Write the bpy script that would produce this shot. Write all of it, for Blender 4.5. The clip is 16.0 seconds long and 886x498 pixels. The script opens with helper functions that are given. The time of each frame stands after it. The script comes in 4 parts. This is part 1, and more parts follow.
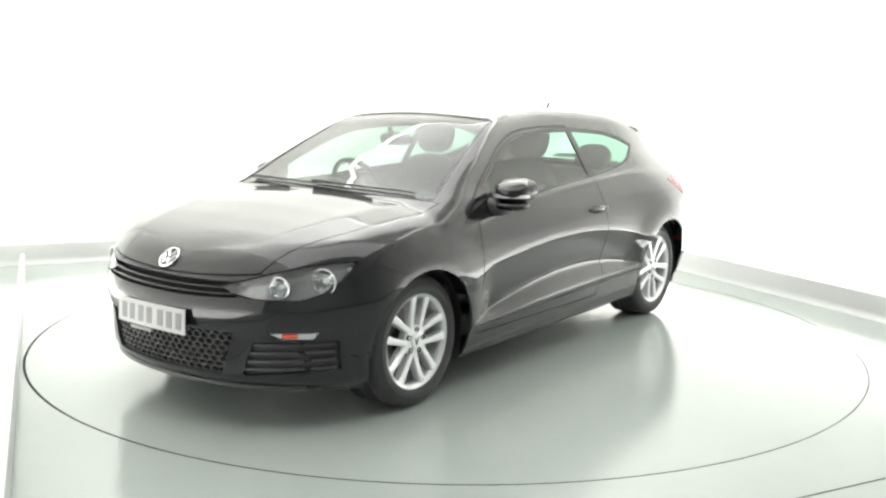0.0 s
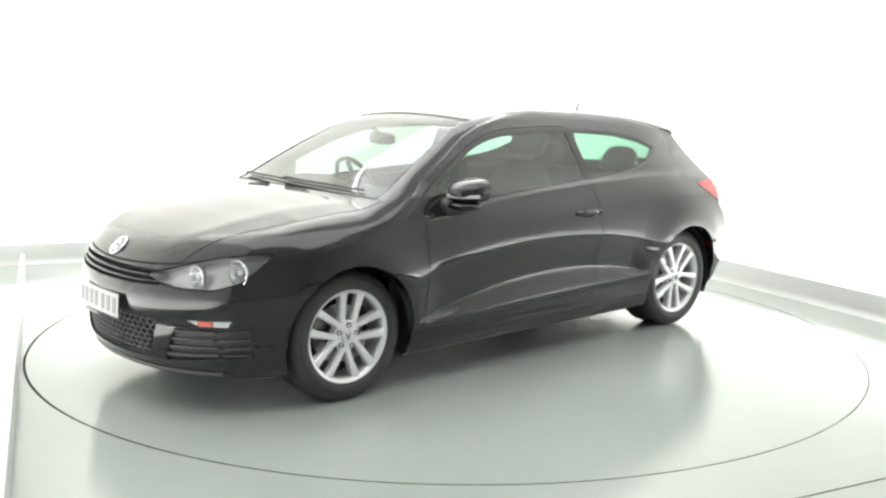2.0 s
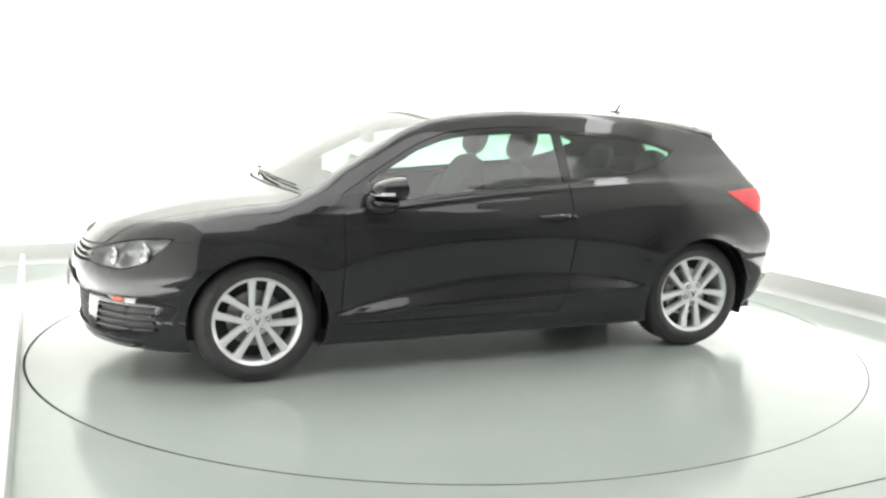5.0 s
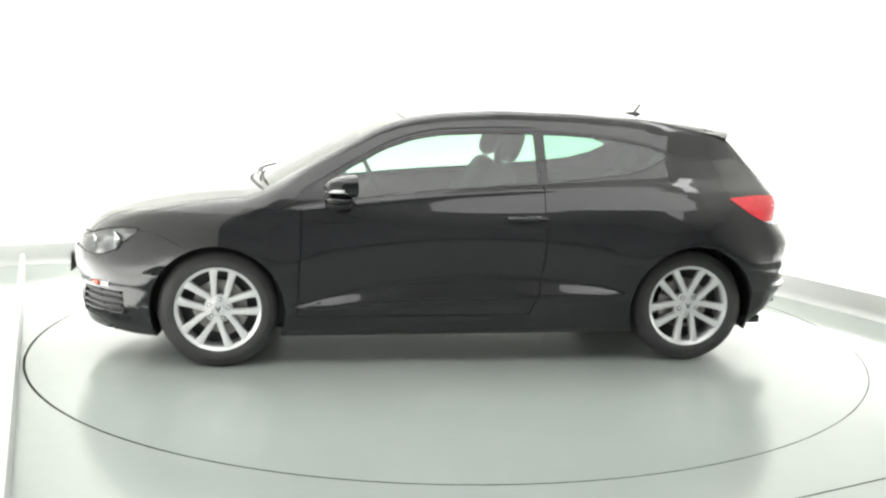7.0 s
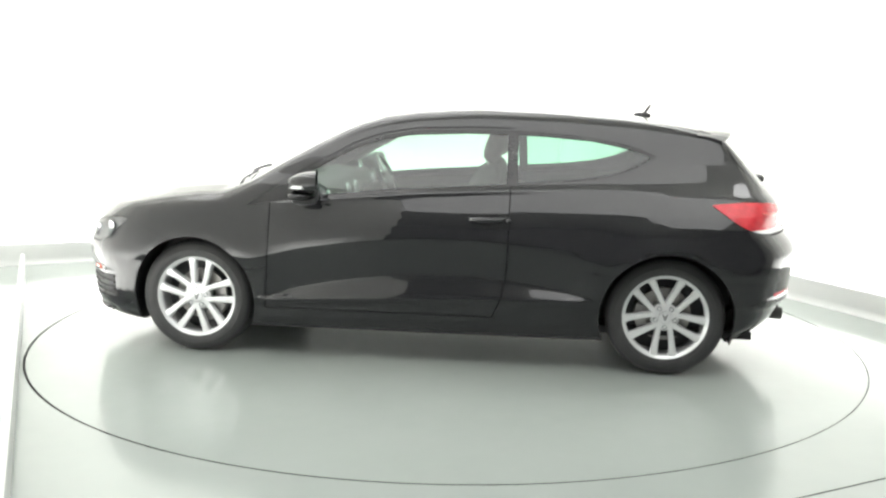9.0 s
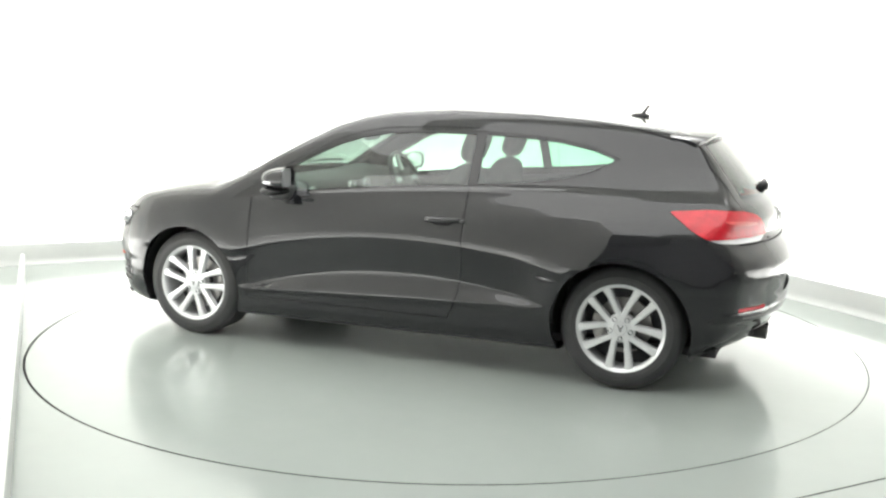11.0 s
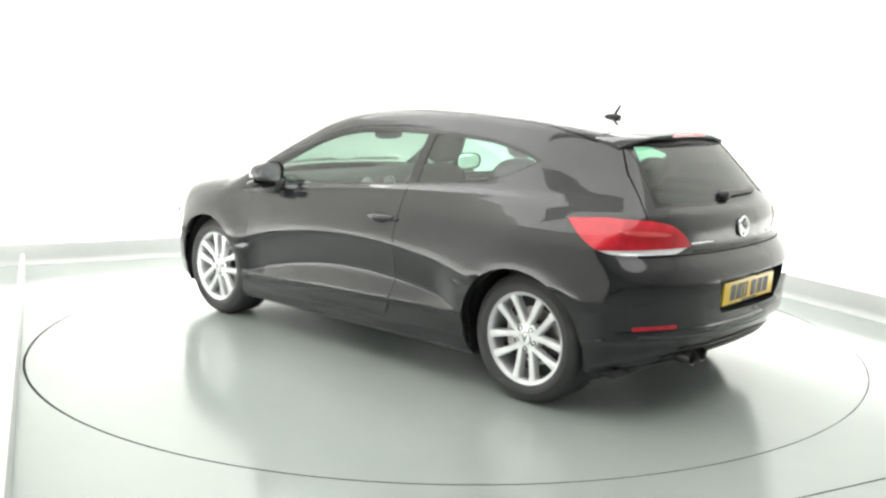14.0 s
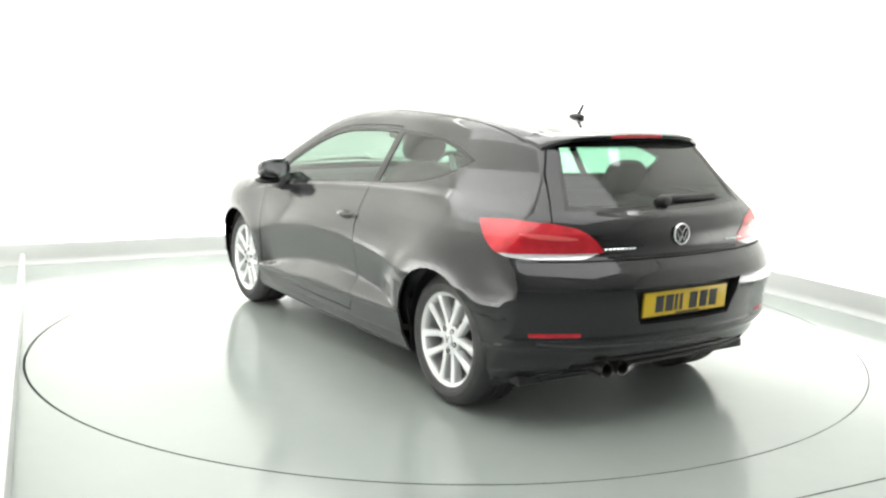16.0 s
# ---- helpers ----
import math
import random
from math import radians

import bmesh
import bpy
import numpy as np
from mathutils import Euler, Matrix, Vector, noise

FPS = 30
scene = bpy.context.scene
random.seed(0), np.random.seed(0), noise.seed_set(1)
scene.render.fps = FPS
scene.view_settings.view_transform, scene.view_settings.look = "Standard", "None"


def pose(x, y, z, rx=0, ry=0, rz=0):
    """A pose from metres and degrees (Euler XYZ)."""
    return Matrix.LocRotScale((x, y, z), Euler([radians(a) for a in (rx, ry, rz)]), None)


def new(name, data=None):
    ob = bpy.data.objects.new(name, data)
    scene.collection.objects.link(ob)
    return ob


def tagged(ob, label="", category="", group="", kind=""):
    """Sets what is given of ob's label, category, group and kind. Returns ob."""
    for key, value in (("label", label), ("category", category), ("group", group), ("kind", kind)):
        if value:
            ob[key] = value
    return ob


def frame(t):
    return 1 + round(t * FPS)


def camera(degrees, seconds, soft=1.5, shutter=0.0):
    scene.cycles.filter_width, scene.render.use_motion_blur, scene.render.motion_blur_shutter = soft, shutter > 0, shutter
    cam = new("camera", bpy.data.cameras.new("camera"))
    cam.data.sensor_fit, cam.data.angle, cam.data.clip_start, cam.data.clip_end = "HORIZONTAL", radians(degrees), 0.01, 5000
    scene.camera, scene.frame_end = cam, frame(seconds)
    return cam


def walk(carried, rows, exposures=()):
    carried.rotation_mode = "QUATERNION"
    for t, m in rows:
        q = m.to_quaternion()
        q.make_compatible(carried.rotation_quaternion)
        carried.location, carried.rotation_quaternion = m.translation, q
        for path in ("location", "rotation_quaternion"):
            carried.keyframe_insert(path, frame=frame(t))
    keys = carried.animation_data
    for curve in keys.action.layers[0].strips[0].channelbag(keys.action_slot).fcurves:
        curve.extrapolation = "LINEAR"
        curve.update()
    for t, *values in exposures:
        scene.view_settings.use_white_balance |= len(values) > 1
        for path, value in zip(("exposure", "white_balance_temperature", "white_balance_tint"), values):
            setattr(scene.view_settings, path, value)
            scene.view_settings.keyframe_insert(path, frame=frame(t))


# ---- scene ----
import itertools

HEAD = [(0, 233.3), (0.5, 231.2), (1, 228.05), (1.5, 224.5), (2, 220.95), (2.5, 217.5), (3, 214.0), (3.5, 210.6),
        (4, 207.2), (5.25, 198.9), (6.5, 190.5), (7, 187.2), (7.5, 183.75), (8, 180.3), (8.5, 176.85), (9, 173.3),
        (10.25, 164.0), (11.5, 154.75), (12, 151.35), (12.5, 147.9), (13, 144.35), (13.5, 140.8), (14, 137.25),
        (14.5, 133.75), (15, 130.2), (15.5, 126.7), (16, 123.0)]  # heading of the car on the turntable, degrees

cam = camera(49.9, 16.0, soft=2.4)
EYE = Vector((0, -5.873, 1.46))
walk(cam, [(t, pose(EYE.x, EYE.y, EYE.z, 90 - 9.214, 0, 0.315) @ pose(0, 0, 0, 0, 0, 1.074)) for t in (0, 16)],
     exposures=[(0, 0.0, 6500, 10), (16, 0.0, 6500, 10)])

# ---- light ----
world = bpy.data.worlds.new("world")
scene.world = world
world.use_nodes = True
world.node_tree.nodes["Background"].inputs[0].default_value = (1, 1, 1, 1)
world.node_tree.nodes["Background"].inputs[1].default_value = 0.05


def area(name, x, y, z, sx, sy, watts, rx=0, ry=0, rz=0, color=(1, 1, 1)):
    lamp = bpy.data.lights.new(name, "AREA")
    lamp.shape, lamp.size, lamp.size_y, lamp.energy, lamp.color = "RECTANGLE", sx, sy, watts, color
    ob = new(name, lamp)
    ob.matrix_world = pose(x, y, z, rx, ry, rz)
    return ob


# ---- materials ----
def nodes_of(name):
    m = bpy.data.materials.new(name)
    m.use_nodes = True
    return m, m.node_tree.nodes, m.node_tree.links, m.node_tree.nodes["Principled BSDF"]


def mat(name, color, rough=0.5, metal=0.0, coat=0.0, spec=0.5, vary=0.08, scale=6.0, bump=0.0, bump_scale=60.0, rough_vary=0.0):
    """A principled surface with colour mottled at two scales, and fine relief."""
    m, nodes, links, p = nodes_of(name)
    p.inputs["Metallic"].default_value = metal
    p.inputs["Coat Weight"].default_value = coat
    p.inputs["Coat Roughness"].default_value = 0.03
    p.inputs["Specular IOR Level"].default_value = spec
    p.inputs["Roughness"].default_value = rough
    tex = nodes.new("ShaderNodeTexCoord")
    n1, n2 = nodes.new("ShaderNodeTexNoise"), nodes.new("ShaderNodeTexNoise")
    n1.inputs["Scale"].default_value, n2.inputs["Scale"].default_value = scale, scale * 9
    n1.inputs["Detail"].default_value, n2.inputs["Detail"].default_value = 4, 3
    add = nodes.new("ShaderNodeMath")
    add.operation = "MULTIPLY_ADD"
    add.inputs[1].default_value = 0.35
    for n in (n1, n2):
        links.new(tex.outputs["Object"], n.inputs["Vector"])
    links.new(n2.outputs["Fac"], add.inputs[0])
    links.new(n1.outputs["Fac"], add.inputs[2])
    ramp = nodes.new("ShaderNodeMapRange")
    ramp.inputs["From Min"].default_value, ramp.inputs["From Max"].default_value = 0.35, 1.0
    ramp.inputs["To Min"].default_value, ramp.inputs["To Max"].default_value = 1 - vary, 1 + vary
    links.new(add.outputs[0], ramp.inputs["Value"])
    mul = nodes.new("ShaderNodeVectorMath")
    mul.operation = "SCALE"
    mul.inputs[0].default_value = color
    links.new(ramp.outputs[0], mul.inputs["Scale"])
    links.new(mul.outputs[0], p.inputs["Base Color"])
    if rough_vary:
        rr = nodes.new("ShaderNodeMapRange")
        rr.inputs["From Min"].default_value, rr.inputs["From Max"].default_value = 0.35, 1.0
        rr.inputs["To Min"].default_value, rr.inputs["To Max"].default_value = max(rough - rough_vary, 0.01), rough + rough_vary
        links.new(add.outputs[0], rr.inputs["Value"])
        links.new(rr.outputs[0], p.inputs["Roughness"])
    if bump:
        nb, b = nodes.new("ShaderNodeTexNoise"), nodes.new("ShaderNodeBump")
        nb.inputs["Scale"].default_value = bump_scale
        b.inputs["Strength"].default_value, b.inputs["Distance"].default_value = bump, 0.004
        links.new(tex.outputs["Object"], nb.inputs["Vector"])
        links.new(nb.outputs["Fac"], b.inputs["Height"])
        links.new(b.outputs["Normal"], p.inputs["Normal"])
    return m


def glass(name, tint, gloss=0.04):
    """A thin pane: it lets light straight through, tinted, and mirrors by the angle."""
    m, nodes, links, p = nodes_of(name)
    nodes.remove(p)
    t, g, mix, lw = nodes.new("ShaderNodeBsdfTransparent"), nodes.new("ShaderNodeBsdfGlossy"), nodes.new("ShaderNodeMixShader"), nodes.new("ShaderNodeLayerWeight")
    t.inputs["Color"].default_value = (*tint, 1)
    g.inputs["Roughness"].default_value = gloss
    lw.inputs["Blend"].default_value = 0.5
    power, scale = nodes.new("ShaderNodeMath"), nodes.new("ShaderNodeMath")
    power.operation, scale.operation = "POWER", "MULTIPLY_ADD"
    power.inputs[1].default_value, scale.inputs[1].default_value, scale.inputs[2].default_value = 4.5, 0.9, 0.085
    links.new(lw.outputs["Facing"], power.inputs[0])
    links.new(power.outputs[0], scale.inputs[0])
    links.new(scale.outputs[0], mix.inputs[0])
    links.new(t.outputs[0], mix.inputs[1])
    links.new(g.outputs[0], mix.inputs[2])
    links.new(mix.outputs[0], nodes["Material Output"].inputs["Surface"])
    return m


PAINT = mat("black_paint", (0.009, 0.0094, 0.0115), 0.35, 0.0, 1.0, 0.08, 0.15, 900.0)
PAINT.node_tree.nodes["Principled BSDF"].inputs["Coat IOR"].default_value = 1.56
PAINT.node_tree.nodes["Principled BSDF"].inputs["Coat Roughness"].default_value = 0.015
TRIM = mat("black_plastic", (0.036, 0.036, 0.038), 0.45, bump=0.15, bump_scale=400, vary=0.15)
GLOSSBLACK = mat("gloss_black", (0.014, 0.014, 0.015), 0.12)
RUBBER = mat("rubber", (0.045, 0.045, 0.046), 0.6, bump=0.2, bump_scale=150, vary=0.2, scale=14)
ALLOY = mat("silver_alloy", (0.80, 0.81, 0.82), 0.26, 0.4, 0.5, vary=0.05)
STEEL = mat("brake_steel", (0.35, 0.34, 0.33), 0.4, 1.0, vary=0.15, scale=20)
CHROME = mat("chrome", (0.85, 0.86, 0.87), 0.06, 1.0, vary=0.02)
RED = mat("red_lens", (0.58, 0.010, 0.024), 0.25, coat=0.35, vary=0.25, scale=22)
REDLIGHT = mat("pale_red_lens", (0.80, 0.10, 0.10), 0.12, coat=1.0, vary=0.1, scale=60)
CLEAR = mat("clear_lens", (0.72, 0.73, 0.74), 0.1, 0.3, 1.0, vary=0.1, scale=60)
AMBER = mat("amber_lens", (0.68, 0.10, 0.05), 0.15, coat=1.0)
CLOTH = mat("seat_cloth", (0.038, 0.038, 0.040), 0.85, bump=0.4, bump_scale=300, vary=0.25)
DASH = mat("dash_plastic", (0.03, 0.03, 0.032), 0.6, bump=0.3, bump_scale=350)
GLASS = glass("green_glass", (0.52, 0.66, 0.58))
SCREEN = glass("windscreen_glass", (0.35, 0.44, 0.395))
TINTED = glass("privacy_glass", (0.38, 0.58, 0.48))
LAMPGLASS = glass("lamp_glass", (0.93, 0.94, 0.95))
WHITEWALL = mat("white_wall_paint", (0.88, 0.88, 0.845), 0.85, spec=0.2, vary=0.012, scale=0.6)
FLOORPAINT = mat("grey_floor_resin", (0.322, 0.352, 0.334), 0.14, vary=0.035, scale=1.2, bump=0.02, bump_scale=14, rough_vary=0.04)
LEDGE = mat("pale_grey_paint", (0.46, 0.475, 0.46), 0.35, vary=0.05, scale=2.0)
DARKWALL = mat("grey_wall_paint", (0.60, 0.60, 0.605), 0.9, vary=0.2)
GAP = mat("dark_gap", (0.024, 0.024, 0.025), 0.8, spec=0.1)
PLATEW = mat("plate_white", (0.40, 0.40, 0.395), 0.55, spec=0.15, vary=0.04, scale=20)
PLATEY = mat("plate_yellow", (0.85, 0.58, 0.03), 0.3, vary=0.04, scale=20)
PIPE = mat("dark_steel", (0.07, 0.068, 0.066), 0.35, 0.8, vary=0.2, scale=20)
INK = mat("plate_ink", (0.012, 0.012, 0.012), 0.4)


# ---- mesh helpers ----
def smooth(me, angle=None):
    for poly in me.polygons:
        poly.use_smooth = True
    if angle:
        me.set_sharp_from_angle(angle=radians(angle))


def mesh_object(name, verts, faces, material, parent=None, label="", angle=40):
    me = bpy.data.meshes.new(name)
    me.from_pydata([tuple(v) for v in verts], [], [tuple(f) for f in faces])
    me.materials.append(material)
    if angle:
        smooth(me, angle)
    ob = new(name, me)
    if parent is not None:
        ob.parent = parent
    if label:
        tagged(ob, label)
    return ob


def part(name, bm, material, parent, label="", angle=40):
    me = bpy.data.meshes.new(name)
    bm.normal_update()
    bm.to_mesh(me)
    bm.free()
    me.materials.append(material)
    if angle:
        smooth(me, angle)
    ob = new(name, me)
    if parent is not None:
        ob.parent = parent
    if label:
        tagged(ob, label)
    return ob


def box(bm, x0, x1, y0, y1, z0, z1, bevel=0.0, m=None, seg=2):
    made = bmesh.ops.create_cube(bm, size=1.0)["verts"]
    for v in made:
        v.co = Vector(((x0 + x1) / 2 + v.co.x * (x1 - x0), (y0 + y1) / 2 + v.co.y * (y1 - y0), (z0 + z1) / 2 + v.co.z * (z1 - z0)))
    if bevel:
        edges = list({e for v in made for e in v.link_edges})
        got = bmesh.ops.bevel(bm, geom=edges, offset=bevel, segments=seg, affect="EDGES", profile=0.6)
        made = list(set(got["verts"]) | {v for v in made if v.is_valid})
    if m is not None:
        bmesh.ops.transform(bm, matrix=m, verts=[v for v in made if v.is_valid])
    return bm


def revolve(bm, profile, n=64, m=None, closed=False):
    """Turns (radius, height) pairs about the y axis."""
    rings = []
    for r, h in profile:
        rings.append([bm.verts.new((r * math.cos(2 * math.pi * k / n), h, r * math.sin(2 * math.pi * k / n))) for k in range(n)])
    pairs = list(zip(rings, rings[1:])) + ([(rings[-1], rings[0])] if closed else [])
    for a, b in pairs:
        for k in range(n):
            bm.faces.new((a[k], a[(k + 1) % n], b[(k + 1) % n], b[k]))
    if m is not None:
        bmesh.ops.transform(bm, matrix=m, verts=[v for ring in rings for v in ring])
    return rings


def tube(bm, points, radius, n=8):
    """A round bar along points."""
    rings = []
    pts = [Vector(p) for p in points]
    for i, p in enumerate(pts):
        d = (pts[min(i + 1, len(pts) - 1)] - pts[max(i - 1, 0)]).normalized()
        a = d.orthogonal().normalized()
        b = d.cross(a)
        r = radius[i] if isinstance(radius, (list, tuple)) else radius
        rings.append([bm.verts.new(p + (a * math.cos(2 * math.pi * k / n) + b * math.sin(2 * math.pi * k / n)) * r) for k in range(n)])
    for ra, rb in zip(rings, rings[1:]):
        for k in range(n):
            bm.faces.new((ra[k], ra[(k + 1) % n], rb[(k + 1) % n], rb[k]))
    bm.faces.new(rings[0][::-1]), bm.faces.new(rings[-1])
    return bm


# ---- the studio ----
def plan_box(name, x0, x1, y0, y1, z0, z1, material, m, label="", bevel=0.0):
    bm = bmesh.new()
    box(bm, x0, x1, y0, y1, z0, z1, bevel)
    ob = part(name, bm, material, None, label, None)
    ob.matrix_world = m
    return tagged(ob, label, kind="structure")


RING = 2.45      # radius of the turntable
COVE = 0.17      # height of the floor's turned-up edge
CORNER = pose(0, 0, 0, 0, 0, 26.8)   # the two back walls stand square to each other along these axes
BACK, SIDE = 3.28, 2.83
GAPW = 0.40      # slot between the ledge and the wall, where the strip lights stand
ROOM_L, ROOM_H = 7.2, 4.2


def studio():
    # floor: one sheet with a round hole for the turntable
    n = 160
    bm = bmesh.new()
    inner = [bm.verts.new(((RING + 0.0068) * math.cos(2 * math.pi * k / n) - 0.004, (RING + 0.0068) * math.sin(2 * math.pi * k / n) + 0.001, 0)) for k in range(n)]
    low = [bm.verts.new((v.co.x, v.co.y, -0.06)) for v in inner]
    outer = [bm.verts.new((13 * math.cos(2 * math.pi * k / n), 13 * math.sin(2 * math.pi * k / n), 0)) for k in range(n)]
    for k in range(n):
        j = (k + 1) % n
        bm.faces.new((inner[k], outer[k], outer[j], inner[j]))
        bm.faces.new((low[k], inner[k], inner[j], low[j]))
    tagged(part("floor", bm, FLOORPAINT, None, "glossy pale grey-green resin studio floor", None), kind="structure")
    bm = bmesh.new()
    revolve(bm, [(0.01, 0), (RING + 0.1, 0)], 96, pose(0, 0, -0.062, 90))
    tagged(part("pit", bm, GAP, None, "dark pit under the turntable's edge", None), kind="structure")
    # walls: white, above a floor edge turned up at their foot
    plan_box("wall_north", -9, SIDE + GAPW + 0.3, BACK + GAPW, BACK + GAPW + 0.3, 0, ROOM_H, WHITEWALL, CORNER, "plain white studio wall, brightly lit")
    plan_box("wall_east", SIDE + GAPW, SIDE + GAPW + 0.3, -12, BACK + GAPW, 0, ROOM_H, WHITEWALL, CORNER, "plain white studio wall, brightly lit")
    for nm, along, off in (("trim_north", (-9, SIDE + 0.0), BACK), ("trim_east", (-12, BACK), SIDE)):
        bm = bmesh.new()
        prof = [(0.05, 0.0015), (0.035, 0.003), (0.018, 0.010), (0.006, 0.024), (0.0, 0.05), (0.0, COVE - 0.004), (-0.003, COVE), (-0.03, COVE), (-0.03, 0.0)]
        rows = []
        for s in np.linspace(along[0], along[1], 40):
            rows.append([bm.verts.new((s, off - d, z) if nm == "trim_north" else (off - d, s, z)) for d, z in prof])
        for a, b in zip(rows, rows[1:]):
            for k in range(len(prof) - 1):
                bm.faces.new((a[k], b[k], b[k + 1], a[k + 1]))
        bmesh.ops.recalc_face_normals(bm, faces=bm.faces)
        ob = part(nm, bm, LEDGE, None, "low pale grey ledge at the foot of the wall", 60)
        ob.matrix_world = CORNER
        tagged(ob, kind="structure")
    # the west side: the same low ledge and white wall, seen nearly edge on
    west = pose(-1.50, -2.78, 0, 0, 0, 113.2)
    plan_box("wall_west", -1.25, 5.4, GAPW, GAPW + 0.12, 0, ROOM_H, WHITEWALL, west, "plain white side wall, brightly lit")
    plan_box("trim_west", -1.25, 4.6, 0, 0.03, 0, COVE, LEDGE, west, "low pale grey ledge at the foot of the wall", 0.004)
    plan_box("floor_joint", -0.9, 0.75, -0.003, 0.003, -0.002, 0.0012, GAP, pose(1.52, -2.41, 0, 0, 0, 26.6), "thin dark joint in the floor")
    # the studio behind the camera: unseen walls, their grey set for the car's reflections
    plan_box("wall_south", -9, 9, -9.3, -9, 0, ROOM_H, DARKWALL, Matrix(), "unseen grey wall behind the camera")
    plan_box("wall_southwest", -8.3, -8, -9, 6, 0, ROOM_H, DARKWALL, Matrix(), "unseen grey wall behind the camera")
    plan_box("ceiling", -9, 9, -9.3, 8, ROOM_H, ROOM_H + 0.2, WHITEWALL, Matrix(), "plain white ceiling")
    # turntable
    bm = bmesh.new()
    revolve(bm, [(0.005, 0), (1.2, 0), (RING - 0.004, 0), (RING, -0.004), (RING, -0.05)], 160, pose(0, 0, 0, 90))
    bmesh.ops.recalc_face_normals(bm, faces=bm.faces)
    disc = part("turntable", bm, FLOORPAINT, None, "", None)
    for poly in disc.data.polygons:
        if poly.normal.z < 0 and abs(poly.normal.z) > 0.5:
            poly.flip()
    bm = bmesh.new()
    revolve(bm, [(RING - 0.0008, 0.0008), (RING + 0.0004, 0.0008), (RING + 0.001, -0.002), (RING + 0.001, -0.02)], 160, pose(0, 0, 0, 90))
    part("edge_band", bm, GAP, disc, "thin dark edge of the turntable", None)
    return tagged(disc, "round grey-green resin turntable flush with the floor", "turntable")


disc = studio()
area("ceiling_light", 0, 0, 0, 6.4, 3.0, 150).matrix_world = CORNER @ pose(-0.6, 1.15, 4.1)
for rot, off, mid, size, watts in ((26.8, BACK, 0.35, 4.7, 135), (-63.2, SIDE, 0.2, 7.0, 118)):
    m = pose(0, 0, 0, 0, 0, rot) @ pose(mid, off + 0.13, 0.05, 150, 0, 0)
    area("strip_light", 0, 0, 0, size, 0.14, watts).matrix_world = m
area("wall_light", 0, 0, 0, 4.2, 0.6, 62).matrix_world = CORNER @ pose(0.05, 2.75, 4.05, 32, 0, 0)
area("wall_light", 0, 0, 0, 0.6, 5.5, 66).matrix_world = CORNER @ pose(2.35, 0.6, 4.05, 0, -32, 0)
area("strip_light", 0, 0, 0, 4.8, 0.14, 70).matrix_world = pose(-1.50, -2.78, 0, 0, 0, 113.2) @ pose(1.7, 0.13, 0.05, 150, 0, 0)
# unseen fill, tilted back to brighten the wall behind the camera
area("front_fill", 0.0, -5.4, 4.05, 6.0, 0.8, 30, -42, 0, 0)
# broad unseen fill overhead, added to lift the front floor and near flank
area("front_fill", 0.2, -2.8, 4.1, 6.0, 2.8, 118)


# ---- the car's body: one smooth form, cut into panels ----
WB = 1.289       # half the wheelbase
HUBZ, TYRE = 0.315, 0.317
ARCH = 0.352


def curve(points, blur):
    """A smooth function through (x, y) pairs, rounded over about blur metres."""
    xs, ys = np.array(points, float).T
    order = np.argsort(xs)
    xs, ys = xs[order], ys[order]
    grid = np.arange(xs[0] - 1.0, xs[-1] + 1.0, 0.004)
    lo, hi = (ys[1] - ys[0]) / (xs[1] - xs[0]), (ys[-1] - ys[-2]) / (xs[-1] - xs[-2])
    v = np.interp(grid, xs, ys)
    v = np.where(grid < xs[0], ys[0] + (grid - xs[0]) * lo, np.where(grid > xs[-1], ys[-1] + (grid - xs[-1]) * hi, v))
    if blur:
        k = np.exp(-0.5 * (np.arange(-60, 61) * 0.004 / blur) ** 2)
        v = np.convolve(np.pad(v, 60, mode="edge"), k / k.sum(), mode="valid")
    return lambda x: np.interp(x, grid, v)


TOP = curve([(2.24, 0.45), (2.18, 0.592), (2.13, 0.662), (2.08, 0.717), (1.98, 0.782), (1.85, 0.834), (1.70, 0.878), (1.50, 0.922), (1.30, 0.950), (1.16, 0.965),
             (0.97, 1.055), (0.80, 1.150), (0.61, 1.245), (0.44, 1.322), (0.30, 1.358), (0.10, 1.384), (-0.25, 1.404), (-0.70, 1.393),
             (-1.04, 1.371), (-1.35, 1.338), (-1.58, 1.303), (-1.80, 1.263)], 0.03)
CROWN = curve([(2.2, 0.10), (1.2, 0.11), (1.0, 0.15), (0.5, 0.155), (0.2, 0.11), (-1.2, 0.11), (-1.6, 0.16)], 0.08)
NOSE = curve([(0.10, 2.03), (0.19, 2.087), (0.24, 2.130), (0.30, 2.141), (0.43, 2.146), (0.455, 2.158), (0.50, 2.168), (0.545, 2.170), (0.575, 2.164), (0.60, 2.153), (0.67, 2.13), (0.80, 2.05)], 0.009)
TAIL = curve([(0.12, -1.70), (0.20, -1.84), (0.28, -1.95), (0.33, -1.985), (0.375, -2.006), (0.395, -2.028), (0.425, -2.040), (0.445, -2.034), (0.52, -2.044), (0.60, -2.064), (0.66, -2.064), (0.71, -2.036), (0.745, -2.004), (0.767, -1.985), (0.790, -1.965), (0.875, -1.965),
              (0.938, -1.932), (0.975, -1.890), (1.20, -1.685), (1.30, -1.59), (1.4, -1.49)], 0.009)
